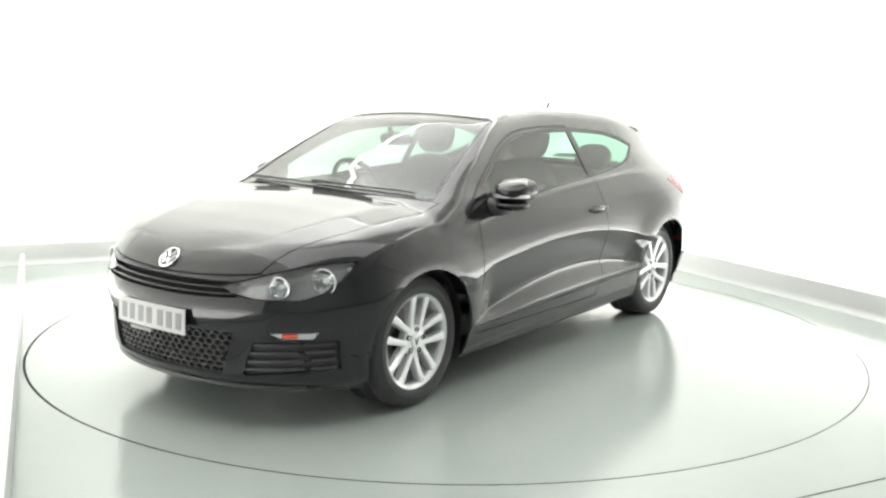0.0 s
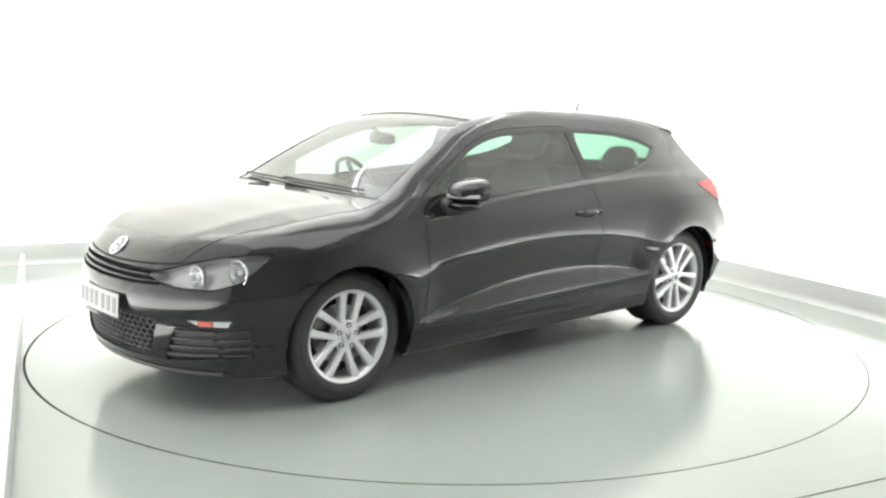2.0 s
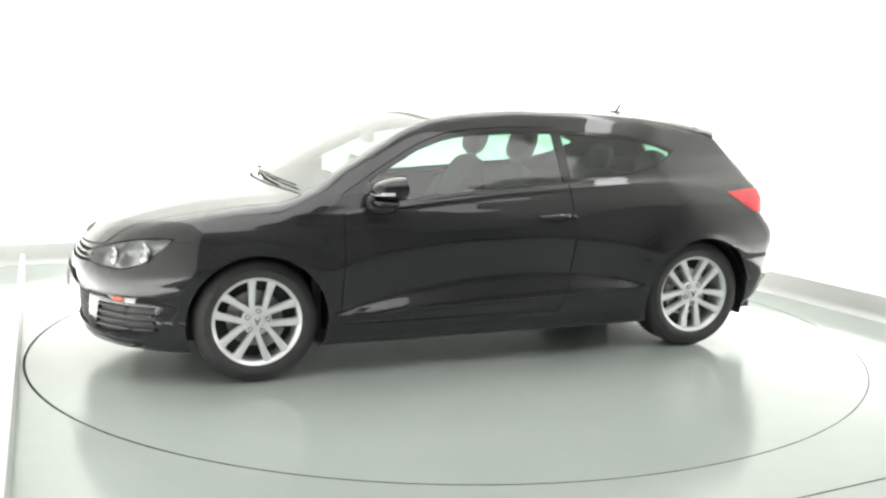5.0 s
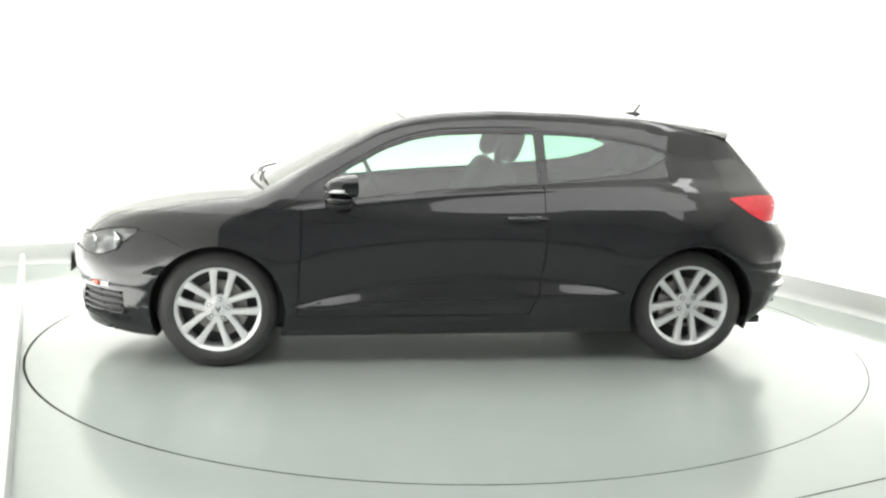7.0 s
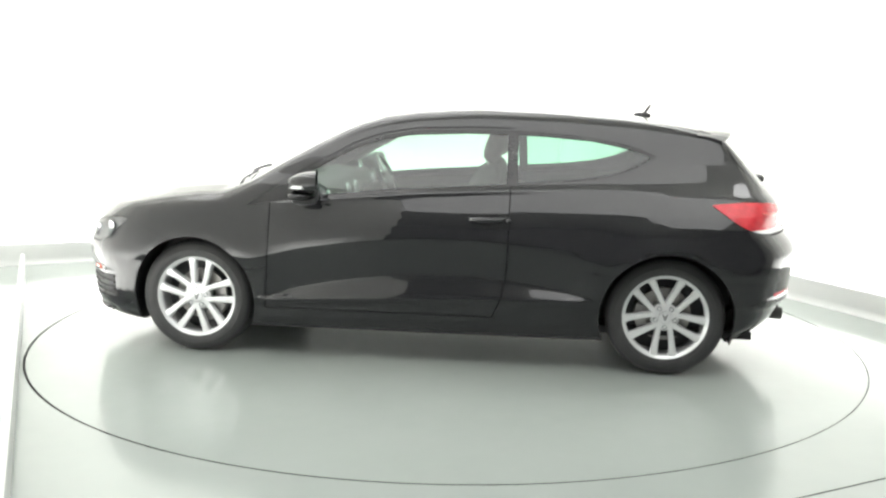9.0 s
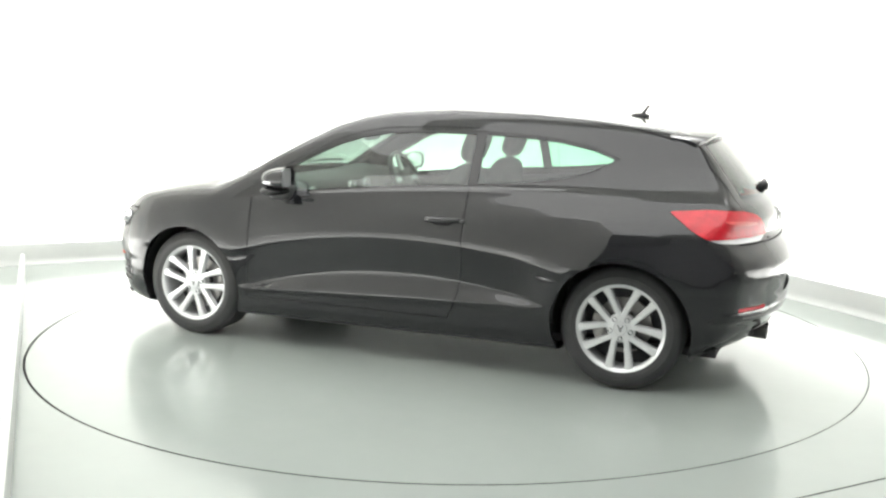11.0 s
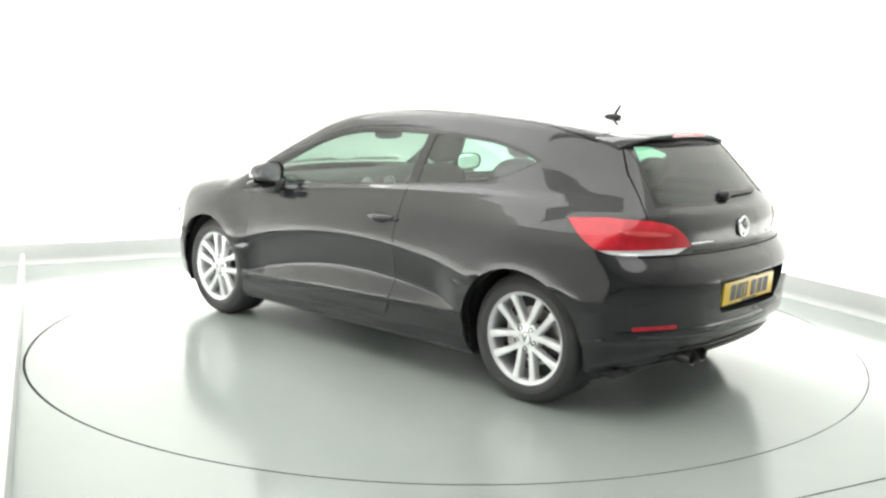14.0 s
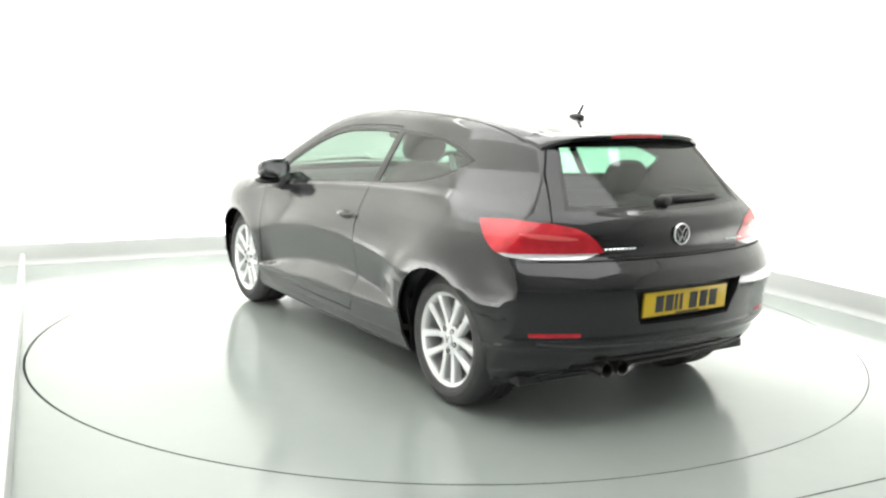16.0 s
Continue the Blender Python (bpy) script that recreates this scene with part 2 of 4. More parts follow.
FLANK = curve([(0.10, 0.70), (0.17, 0.80), (0.25, 0.838), (0.345, 0.850), (0.372, 0.868), (0.390, 0.864), (0.455, 0.832), (0.475, 0.829), (0.50, 0.832), (0.65, 0.8645), (0.685, 0.8705), (0.715, 0.8695), (0.76, 0.8615),
               (0.80, 0.8495), (0.84, 0.833), (0.90, 0.803), (0.955, 0.772), (0.985, 0.748), (1.02, 0.722), (1.12, 0.662), (1.25, 0.580), (1.36, 0.505), (1.45, 0.43)], 0.0055)
CREASE = curve([(0.95, 0.838), (0.60, 0.884), (0.30, 0.914), (0.05, 0.935), (-0.42, 0.964), (-0.95, 0.985), (-1.4, 0.982), (-1.8, 0.96)], 0.04)
PLAN = curve([(2.3, -0.16), (2.0, -0.085), (1.75, -0.055), (1.5, -0.014), (1.2, 0.0), (0.8, 0.0), (0.0, 0.002), (-0.8, 0.004), (-1.25, 0.012), (-1.6, -0.015), (-1.9, -0.065), (-2.2, -0.14)], 0.10)
CABIN = curve([(2.3, 0.02), (0.9, 0.028), (0.4, 0.018), (-0.2, 0.0), (-0.6, 0.0), (-1.1, -0.02), (-1.5, -0.075), (-2.0, -0.15)], 0.12)
def flank_width(x, z):
    # the blade crease rises to the tail; valley and widest line are arcs that meet the crease near the wheels
    zc = 0.366 - 0.0345 * np.clip(x, -0.95, 0.95)
    zv = zc + 0.018 + 0.112 * np.clip(1 - ((x + 0.02) / 0.86) ** 2, 0, 1)
    zs = 0.695 - np.clip(((x + 0.08) / 0.95) ** 2, 0, 1.15) * 0.115
    zz = np.where(z < zc, z * 0.372 / zc, np.where(z < zv, 0.372 + (z - zc) / (zv - zc) * 0.098, np.where(z < zs, 0.47 + (z - zv) / (zs - zv) * 0.215,
                  np.where(z < 0.86, 0.685 + (z - zs) / (0.86 - zs) * 0.175, z))))
    y = FLANK(zz)
    fade = np.clip((0.94 - np.abs(x)) / 0.20, 0, 1)
    fade = fade * fade * (3 - 2 * fade)
    full = np.clip((zz - 0.315) / 0.10, 0, 1) * np.clip((0.67 - zz) / 0.05, 0, 1)
    y = y + np.clip(0.862 - y, 0, None) * (1 - fade) * full
    y = y + PLAN(x) + CABIN(x) * np.clip((z - 0.80) / 0.32, 0, 1)
    for hub, lip in ((WB, 0.022), (-WB, 0.028)):
        r = np.hypot(x - hub, z - HUBZ)
        up = np.clip((z - 0.26) / 0.36, 0, 1)
        up = up * up * (3 - 2 * up)
        y = y + lip * up * np.exp(-(np.clip(r - ARCH - 0.02, 0, None) / 0.13) ** 2) * np.where(r < ARCH - 0.05, 0.6, 1)
    # the shoulder steps in under the windows
    line = np.clip((1.0 - x) / 0.2, 0, 1) * np.clip((x + 1.45) / 0.5, 0, 1)
    y = y + line * (0.005 * np.exp(-((z - CREASE(x)) / 0.016) ** 2) - 0.004 / (1 + np.exp(-(z - CREASE(x) - 0.004) / 0.004)))
    # haunch over the rear wheel
    y = y + 0.022 * np.exp(-((x + 1.35) / 0.45) ** 2 - ((z - 0.84) / 0.17) ** 2)
    return y


def smax(a, b, k):
    h = np.clip(k - np.abs(a - b), 0, None) / k
    return np.maximum(a, b) + h * h * k * 0.25


def form(x, y, z):
    """Below zero inside the car's outer form."""
    y = np.abs(y)
    side = y - flank_width(x, z)
    ridge = 0.012 * np.exp(-np.sqrt(((y - 0.40 - 0.235 * (2.0 - x)) / 0.12) ** 2 + 0.06)) * np.clip((x - 1.05) / 0.15, 0, 1) * np.clip((2.1 - x) / 0.2, 0, 1)
    top = (z - (TOP(x) - CROWN(x) * y * y + ridge)) * 0.93
    nose = x - (NOSE(z) - 0.33 * y * y - 0.45 * y ** 4)
    tail = (TAIL(z) + 0.20 * y * y + 0.25 * y ** 4) - x
    rim = 0.045 + 0.055 * np.clip((x - 0.9) / 0.4, 0, 1)
    f = smax(side, top, rim)
    f = smax(f, nose, 0.09)
    f = smax(f, tail, 0.05)
    under = 0.165 - z + 0.02 * np.clip((np.abs(x) - 1.6) / 0.3, 0, 1) + 0.085 * np.clip((-x - 1.55) / 0.4, 0, 1)
    return smax(f, under, 0.03)


def body_grid():
    spine, reach = 1.30, 2.2
    z0 = 0.64
    nx, nfan, nphi = 190, 72, 260
    org, dirs = [], []
    # rows lie closer together along the flank, where the creases are
    fine = np.linspace(-math.pi / 2, math.pi / 2, 2001)
    share = np.cumsum(1 + 1.3 * np.exp(-(fine / 0.42) ** 2))
    phi = np.interp(np.linspace(0, 1, nphi), (share - share[0]) / (share[-1] - share[0]), fine)
    radial = np.stack([np.zeros(nphi), np.cos(phi), np.sin(phi)], 1)
    for a in np.linspace(0, math.pi / 2 - 0.004, nfan)[::-1]:
        org.append((-spine, a, -1))
    for s in np.linspace(-spine, spine, nx)[1:-1]:
        org.append((s, 0, 0))
    for a in np.linspace(0, math.pi / 2 - 0.004, nfan):
        org.append((spine, a, 1))
    O, D = [], []
    for s, a, way in org:
        d = radial * math.cos(a)
        d[:, 0] = way * math.sin(a)
        O.append(np.tile((s, 0, z0), (nphi, 1)))
        D.append(d)
    O, D = np.array(O), np.array(D)
    lo, hi = np.full(O.shape[:2], 0.1), np.full(O.shape[:2], reach)
    for _ in range(30):
        mid = (lo + hi) / 2
        P = O + D * mid[..., None]
        inside = form(P[..., 0], P[..., 1], P[..., 2]) < 0
        lo, hi = np.where(inside, mid, lo), np.where(inside, hi, mid)
    P = O + D * ((lo + hi) / 2)[..., None]
    P[:, 0, 1] = P[:, -1, 1] = 0.0
    ni, nj = P.shape[:2]
    verts = P.reshape(-1, 3)
    faces = [(i * nj + j, i * nj + j + 1, (i + 1) * nj + j + 1, (i + 1) * nj + j) for i in range(ni - 1) for j in range(nj - 1)]
    return verts, faces


class Skin:
    """A mesh that can be cut along the zero line of any function of place."""

    def __init__(self, verts, faces):
        self.v, self.f = np.array(verts, float), [tuple(f) for f in faces]

    def cut(self, func):
        s = func(self.v[:, 0], self.v[:, 1], self.v[:, 2])
        s = np.where(np.abs(s) < 1e-5, 1e-5, s)
        neg = s < 0
        made, extra, out, base = {}, [], [], len(self.v)
        sizes = np.array([len(f) for f in self.f])
        flat = np.fromiter(itertools.chain.from_iterable(self.f), int, int(sizes.sum()))
        count = np.add.reduceat(neg[flat].astype(int), np.concatenate([[0], np.cumsum(sizes)[:-1]]))
        mixed = (count > 0) & (count < sizes)
        for f, crossed in zip(self.f, mixed.tolist()):
            if not crossed:
                out.append(f)
                continue
            a, b = [], []
            for i, j in zip(f, f[1:] + f[:1]):
                (a if neg[i] else b).append(i)
                if neg[i] != neg[j]:
                    key = (min(i, j), max(i, j))
                    if key not in made:
                        t = s[key[0]] / (s[key[0]] - s[key[1]])
                        made[key] = base + len(extra)
                        extra.append(self.v[key[0]] * (1 - t) + self.v[key[1]] * t)
                    a.append(made[key])
                    b.append(made[key])
            out += [tuple(p) for p in (a, b) if len(p) > 2]
        if extra:
            self.v = np.vstack([self.v, extra])
        self.f = out

    def centres(self):
        sizes = np.array([len(f) for f in self.f])
        flat = np.fromiter(itertools.chain.from_iterable(self.f), int, int(sizes.sum()))
        return np.add.reduceat(self.v[flat], np.concatenate([[0], np.cumsum(sizes)[:-1]]), axis=0) / sizes[:, None]

    def normals(self):
        """Outward normals by the form's slope."""
        e = 0.002
        x, y, z = self.v.T
        g = np.stack([form(x + e, y, z) - form(x - e, y, z), form(x, y + e, z) - form(x, y - e, z), form(x, y, z + e) - form(x, y, z - e)], 1)
        return g / np.maximum(np.linalg.norm(g, axis=1, keepdims=True), 1e-9)


# outlines, as functions that are below zero inside
def inside(*fs):
    def g(x, y, z):
        v = fs[0](x, y, z)
        for f in fs[1:]:
            v = np.maximum(v, f(x, y, z))
        return v
    return g


BELT = curve([(0.95, 0.862), (0.60, 0.912), (0.30, 0.942), (0.05, 0.963), (-0.42, 0.995), (-0.75, 1.022), (-0.95, 1.05), (-1.08, 1.088), (-1.20, 1.15), (-1.3, 1.22)], 0.02)
WTOP = curve([(1.0, 0.82), (0.85, 0.918), (0.60, 1.063), (0.40, 1.168), (0.25, 1.218), (0.10, 1.243), (-0.20, 1.256), (-0.45, 1.254), (-0.62, 1.248), (-0.88, 1.228), (-1.08, 1.19), (-1.20, 1.145), (-1.3, 1.10)], 0.02)
cabin_side = lambda x, y, z: 0.40 - y
window_band = inside(lambda x, y, z: BELT(x) - z, lambda x, y, z: z - WTOP(x), cabin_side)
frame_band = inside(lambda x, y, z: BELT(x) - 0.012 - z, lambda x, y, z: z - WTOP(x) - 0.016, cabin_side)
door_glass = inside(window_band, lambda x, y, z: x - 0.70, lambda x, y, z: -0.425 + 0.03 * (z - 1.1) - x)
quarter_glass = inside(window_band, lambda x, y, z: x + 0.482 - 0.03 * (z - 1.1), lambda x, y, z: -1.185 - x)
windscreen = inside(lambda x, y, z: x - (1.13 - 0.22 * y * y), lambda x, y, z: (0.335 - 0.10 * y * y) - x, lambda x, y, z: y - (0.515 + 0.235 * (x - 0.35)), lambda x, y, z: 0.9 - z)
cowl = inside(lambda x, y, z: x - (1.163 - 0.22 * y * y), lambda x, y, z: 0.80 - x, lambda x, y, z: y - (0.515 + 0.235 * (x - 0.35)) - 0.02, lambda x, y, z: 0.86 - z)
TG_W = curve([(0.93, 0.535), (0.965, 0.525), (1.10, 0.48), (1.22, 0.43), (1.3, 0.40)], 0.0)
rear_glass = inside(lambda x, y, z: (0.985 + 0.03 * y * y) - z, lambda x, y, z: z - 1.24, lambda x, y, z: y - TG_W(z), lambda x, y, z: x + 1.5)
HL_TOP = curve([(-1.80, 0.625), (-1.64, 0.655), (-1.40, 0.700), (-1.20, 0.730), (-1.00, 0.745), (-0.90, 0.742)], 0.02)
HL_BOT = curve([(-1.72, 0.640), (-1.64, 0.616), (-1.50, 0.598), (-1.25, 0.594), (-1.10, 0.622), (-0.97, 0.690), (-0.88, 0.76)], 0.02)
headlight = inside(lambda x, y, z: z - HL_TOP(y - x), lambda x, y, z: HL_BOT(y - x) - z, lambda x, y, z: 1.4 - x, lambda x, y, z: 0.3 - y)
TL_TOP = curve([(0.60, 0.902), (0.74, 0.920), (0.95, 0.932), (1.20, 0.925), (1.36, 0.901), (1.45, 0.862), (1.51, 0.805), (1.56, 0.740)], 0.018)
TL_BOT = curve([(0.66, 0.985), (0.725, 0.915), (0.78, 0.843), (0.85, 0.802), (0.94, 0.781), (1.10, 0.773), (1.40, 0.773), (1.55, 0.815)], 0.02)
taillight = inside(lambda x, y, z: z - TL_TOP(-x - y), lambda x, y, z: TL_BOT(-x - y) - z, lambda x, y, z: x + 1.3, lambda x, y, z: 0.2 - y)
lamp_band = inside(taillight, lambda x, y, z: np.abs(z - (0.877 - 0.05 * (-x - y - 1.0))) - 0.010 * np.sqrt(np.clip(1 - ((-x - y - 1.19) / 0.17) ** 2, 0, 1)), lambda x, y, z: 1.02 + x + y, lambda x, y, z: -x - y - 1.36)
TL_LOW = lambda x, y, z: np.maximum(0.797 - z, 0.88 + x + y) * -1
upper_grille = inside(lambda x, y, z: y - 0.45 + (z - 0.6) * 0.2, lambda x, y, z: 0.588 + 0.06 * y * y - z, lambda x, y, z: z - 0.658 - 0.03 * y * y, lambda x, y, z: 1.7 - x)
lower_grille = inside(lambda x, y, z: y - 0.36 - (z - 0.25) * 0.35, lambda x, y, z: 0.255 - z, lambda x, y, z: z - 0.448, lambda x, y, z: 1.7 - x)
side_intake = inside(lambda x, y, z: 0.45 + (z - 0.25) * 0.35 - y, lambda x, y, z: y - 0.77, lambda x, y, z: 0.255 + 0.10 * (y - 0.45) - z, lambda x, y, z: z - 0.412, lambda x, y, z: 1.75 - x)
fog = inside(lambda x, y, z: 0.535 + (0.47 - z) * 1.6 - y, lambda x, y, z: y - 0.715 - (z - 0.44) * 0.6, lambda x, y, z: 0.424 - z, lambda x, y, z: z - 0.452, lambda x, y, z: 1.75 - x)
plate_bay = inside(lambda x, y, z: y - 0.33 + 0.35 * (0.64 - z), lambda x, y, z: 0.485 - z, lambda x, y, z: z - 0.655, lambda x, y, z: x + 1.8)
reflector = inside(lambda x, y, z: 0.55 - y, lambda x, y, z: y - 0.75, lambda x, y, z: 0.446 - z, lambda x, y, z: z - 0.464, lambda x, y, z: x + 1.7)
valance = inside(lambda x, y, z: y - 0.55, lambda x, y, z: 0.2 - z, lambda x, y, z: z - 0.355 + 0.12 * y * y, lambda x, y, z: x + 1.8)
arch_f = lambda x, y, z: np.maximum(np.hypot(x - WB, (z - HUBZ)) - ARCH, 0.5 - y)
arch_r = lambda x, y, z: np.maximum(np.hypot(x + WB, (z - HUBZ)) - ARCH, 0.5 - y)
belly = lambda x, y, z: z - 0.182 - 0.012 * np.clip((0.9 - x) / 1.8, 0, 1) - 0.088 * np.clip((-x - 1.55) / 0.4, 0, 1)
# panel borders: signed functions whose zero line is a shut line
DOOR_F = curve([(0.15, 0.885), (0.40, 0.868), (0.60, 0.855), (0.85, 0.850), (1.0, 0.85)], 0.03)
DOOR_B = curve([(0.15, -0.28), (0.26, -0.36), (0.40, -0.425), (0.60, -0.452), (1.0, -0.452), (1.3, -0.442)], 0.03)
door = inside(lambda x, y, z: x - DOOR_F(z), lambda x, y, z: DOOR_B(z) - x, lambda x, y, z: 0.285 - z, lambda x, y, z: z - np.maximum(BELT(x), WTOP(x)) - 0.03, cabin_side)
BON_EDGE = curve([(2.2, 0.46), (2.0, 0.50), (1.8, 0.60), (1.6, 0.672), (1.3, 0.715), (1.0, 0.735), (0.8, 0.735)], 0.05)
bonnet = inside(lambda x, y, z: y - BON_EDGE(x), lambda x, y, z: 0.672 + 0.10 * y * y - z, lambda x, y, z: (1.166 - 0.22 * y * y) - x)
front_bumper = inside(lambda x, y, z: z - (0.669 + 0.10 * y * y - 0.5 * np.clip(1.62 - x, 0, 1)), lambda x, y, z: 1.40 - x)
rear_bumper = inside(lambda x, y, z: z - 0.764, lambda x, y, z: x + 1.50 + 0.4 * (z - 0.6))
roof_panel = inside(lambda x, y, z: x - (0.335 - 0.10 * y * y), lambda x, y, z: -1.46 - x, lambda x, y, z: y - 0.475 + 0.02 * x, lambda x, y, z: 1.1 - z)
TGE = curve([(0.7, 0.70), (0.80, 0.69), (0.95, 0.615), (1.10, 0.548), (1.22, 0.485), (1.28, 0.45), (1.4, 0.43)], 0.02)
tailgate = inside(lambda x, y, z: x + 1.47, lambda x, y, z: 0.767 - z, lambda x, y, z: y - TGE(z))


def grow(f, d):
    return lambda x, y, z: f(x, y, z) - d


def body_panels(car):
    skin = Skin(*body_grid())
    gap = 0.0028
    shut = [door, bonnet, front_bumper, rear_bumper, roof_panel, tailgate]
    flush = [windscreen, door_glass, quarter_glass, rear_glass, frame_band, headlight, taillight, upper_grille, lower_grille, side_intake, fog, plate_bay, reflector, valance, arch_f, arch_r, belly, TL_LOW, lamp_band]
    for f in flush:
        skin.cut(f)
    for f in shut:
        g = 0.001 if f in (rear_bumper, front_bumper) else gap
        skin.cut(grow(f, g)), skin.cut(grow(f, -g))
    skin.cut(grow(headlight, 0.006)), skin.cut(cowl)
    skin.cut(grow(windscreen, 0.02)), skin.cut(grow(rear_glass, 0.02))
    c = skin.centres()
    x, y, z = c.T
    ev = lambda f: f(x, y, z) < 0
    tag = np.full(len(c), "quarter", dtype=object)
    tag[(x > 0.5) & (z < 0.97)] = "front_wing"
    tag[(z < 0.30) & (np.abs(x) < 1.1)] = "sill"
    tag[ev(front_bumper)] = "front_bumper"
    tag[ev(rear_bumper)] = "rear_bumper"
    tag[ev(tailgate)] = "tailgate"
    tag[ev(bonnet)] = "bonnet"
    tag[ev(roof_panel)] = "roof"
    tag[ev(door)] = "door"
    for f in shut:
        v = f(x, y, z)
        shut_here = np.abs(v) < (0.001 if f in (rear_bumper, front_bumper) else gap)
        tag[shut_here & ((x < -1.72) if f is rear_bumper else (x > -9))] = "seam"
    tag[ev(cowl) & ~ev(bonnet)] = "cowl"
    tag[ev(grow(headlight, 0.006))] = "seam"
    tag[(z > 0.8) & ev(grow(windscreen, 0.02))] = "scuttle"
    tag[ev(frame_band)] = "window_trim"
    tag[ev(grow(rear_glass, 0.02))] = "rear_surround"
    for f, n in ((windscreen, "windscreen"), (door_glass, "door_glass"), (quarter_glass, "quarter_glass"), (rear_glass, "rear_window"), (upper_grille, "upper_grille"),
                 (lower_grille, "lower_grille"), (side_intake, "side_intake"), (fog, "fog_lamp"), (plate_bay, "plate_bay"), (reflector, "rear_reflector"), (valance, "valance"), (headlight, "headlight"), (taillight, "tail_lamp")):
        tag[ev(f)] = n
    tag[ev(taillight) & (z < 0.797) & (-x - y > 0.86)] = "reversing_lamp"
    tag[ev(lamp_band)] = "lamp_band"
    tag[ev(belly)] = "underbody"
    tag[ev(arch_f) | ev(arch_r)] = "none"
    nrm = skin.normals()
    return skin, tag, nrm


def extract(skin, nrm, picks, push, mirror):
    """The picked faces, pushed out along the normals; mirror: -1 the other side, 0 both sides joined."""
    ids = {}
    faces = []
    for k in picks:
        faces.append([ids.setdefault(i, len(ids)) for i in skin.f[k]])
    idx = np.array(list(ids))
    v = skin.v[idx] + nrm[idx] * push
    v[np.abs(skin.v[idx][:, 1]) < 1e-6, 1] = 0
    flip = np.array((1, -1, 1))
    if mirror == 1:
        return v, faces
    if mirror == -1:
        return v * flip, [f[::-1] for f in faces]
    on = np.abs(v[:, 1]) < 1e-6
    remap, more = {}, []
    for i in range(len(v)):
        if on[i]:
            remap[i] = i
        else:
            remap[i] = len(v) + len(more)
            more.append(v[i] * flip)
    return np.vstack([v, np.array(more).reshape(-1, 3)]), faces + [[remap[i] for i in f[::-1]] for f in faces]


def rim_wall(skin, nrm, picks, depth, side):
    """The band between a recessed patch and the skin round it."""
    edges = {}
    for k in picks:
        fc = skin.f[k]
        for i, j in zip(fc, fc[1:] + fc[:1]):
            if (j, i) in edges:
                del edges[j, i]
            else:
                edges[i, j] = 1
    vv, ff, flip = [], [], np.array((1, side, 1))
    for i, j in edges:
        if abs(skin.v[i][1]) < 1e-6 and abs(skin.v[j][1]) < 1e-6:
            continue
        n = len(vv)
        vv += [skin.v[i] * flip, skin.v[j] * flip, (skin.v[j] - nrm[j] * depth) * flip, (skin.v[i] - nrm[i] * depth) * flip]
        ff.append((n, n + 1, n + 2, n + 3))
    return vv, ff


def panel(name, skin, nrm, picks, push, side, thick, material, parent, label):
    """A sheet cut from the form, shaded by the form's own slope, with a back and an edge where it has thickness."""
    v, faces = extract(skin, nrm, picks, push, side)
    base, _ = extract(skin, nrm, picks, push + 1.0, side)
    out = base - v
    out /= np.maximum(np.linalg.norm(out, axis=1, keepdims=True), 1e-9)
    n = len(v)
    verts, slopes, faces = [v], [out], [tuple(f) for f in faces]
    back = 0
    if thick:
        edges = set()
        for f in faces:
            for i, j in zip(f, f[1:] + f[:1]):
                if (j, i) in edges:
                    edges.discard((j, i))
                else:
                    edges.add((i, j))
        verts.append(v - out * thick)
        slopes.append(-out)
        faces += [tuple(i + n for i in f[::-1]) for f in faces]
        back = len(faces)
        rim = sorted(edges)
        if rim:
            i, j = np.array(rim).T
            verts.append(np.stack([v[i], v[i] - out[i] * thick, v[j] - out[j] * thick, v[j]], 1).reshape(-1, 3))
            slopes.append(np.zeros((4 * len(rim), 3)))
            faces += [tuple(range(2 * n + 4 * k, 2 * n + 4 * k + 4)) for k in range(len(rim))]
    verts, slopes = np.vstack(verts), np.vstack(slopes)
    ob = mesh_object(name, verts.tolist(), faces, material, parent, label, None)
    me = ob.data
    me.polygons.foreach_set("use_smooth", [True] * len(me.polygons))
    if thick:
        me.materials.append(GAP)
        me.polygons.foreach_set("material_index", [0] * back + [1] * (len(me.polygons) - back))
    me.normals_split_custom_set_from_vertices(slopes.tolist())
    return ob


def largest(skin, picks):
    """The largest connected piece of the picked faces."""
    root = {}

    def find(i):
        while root.setdefault(i, i) != i:
            root[i] = root[root[i]]
            i = root[i]
        return i

    for k in picks:
        f = skin.f[k]
        for i in f[1:]:
            root[find(i)] = find(f[0])
    sets = {}
    for k in picks:
        sets.setdefault(find(skin.f[k][0]), []).append(k)
    return max(sets.values(), key=len)


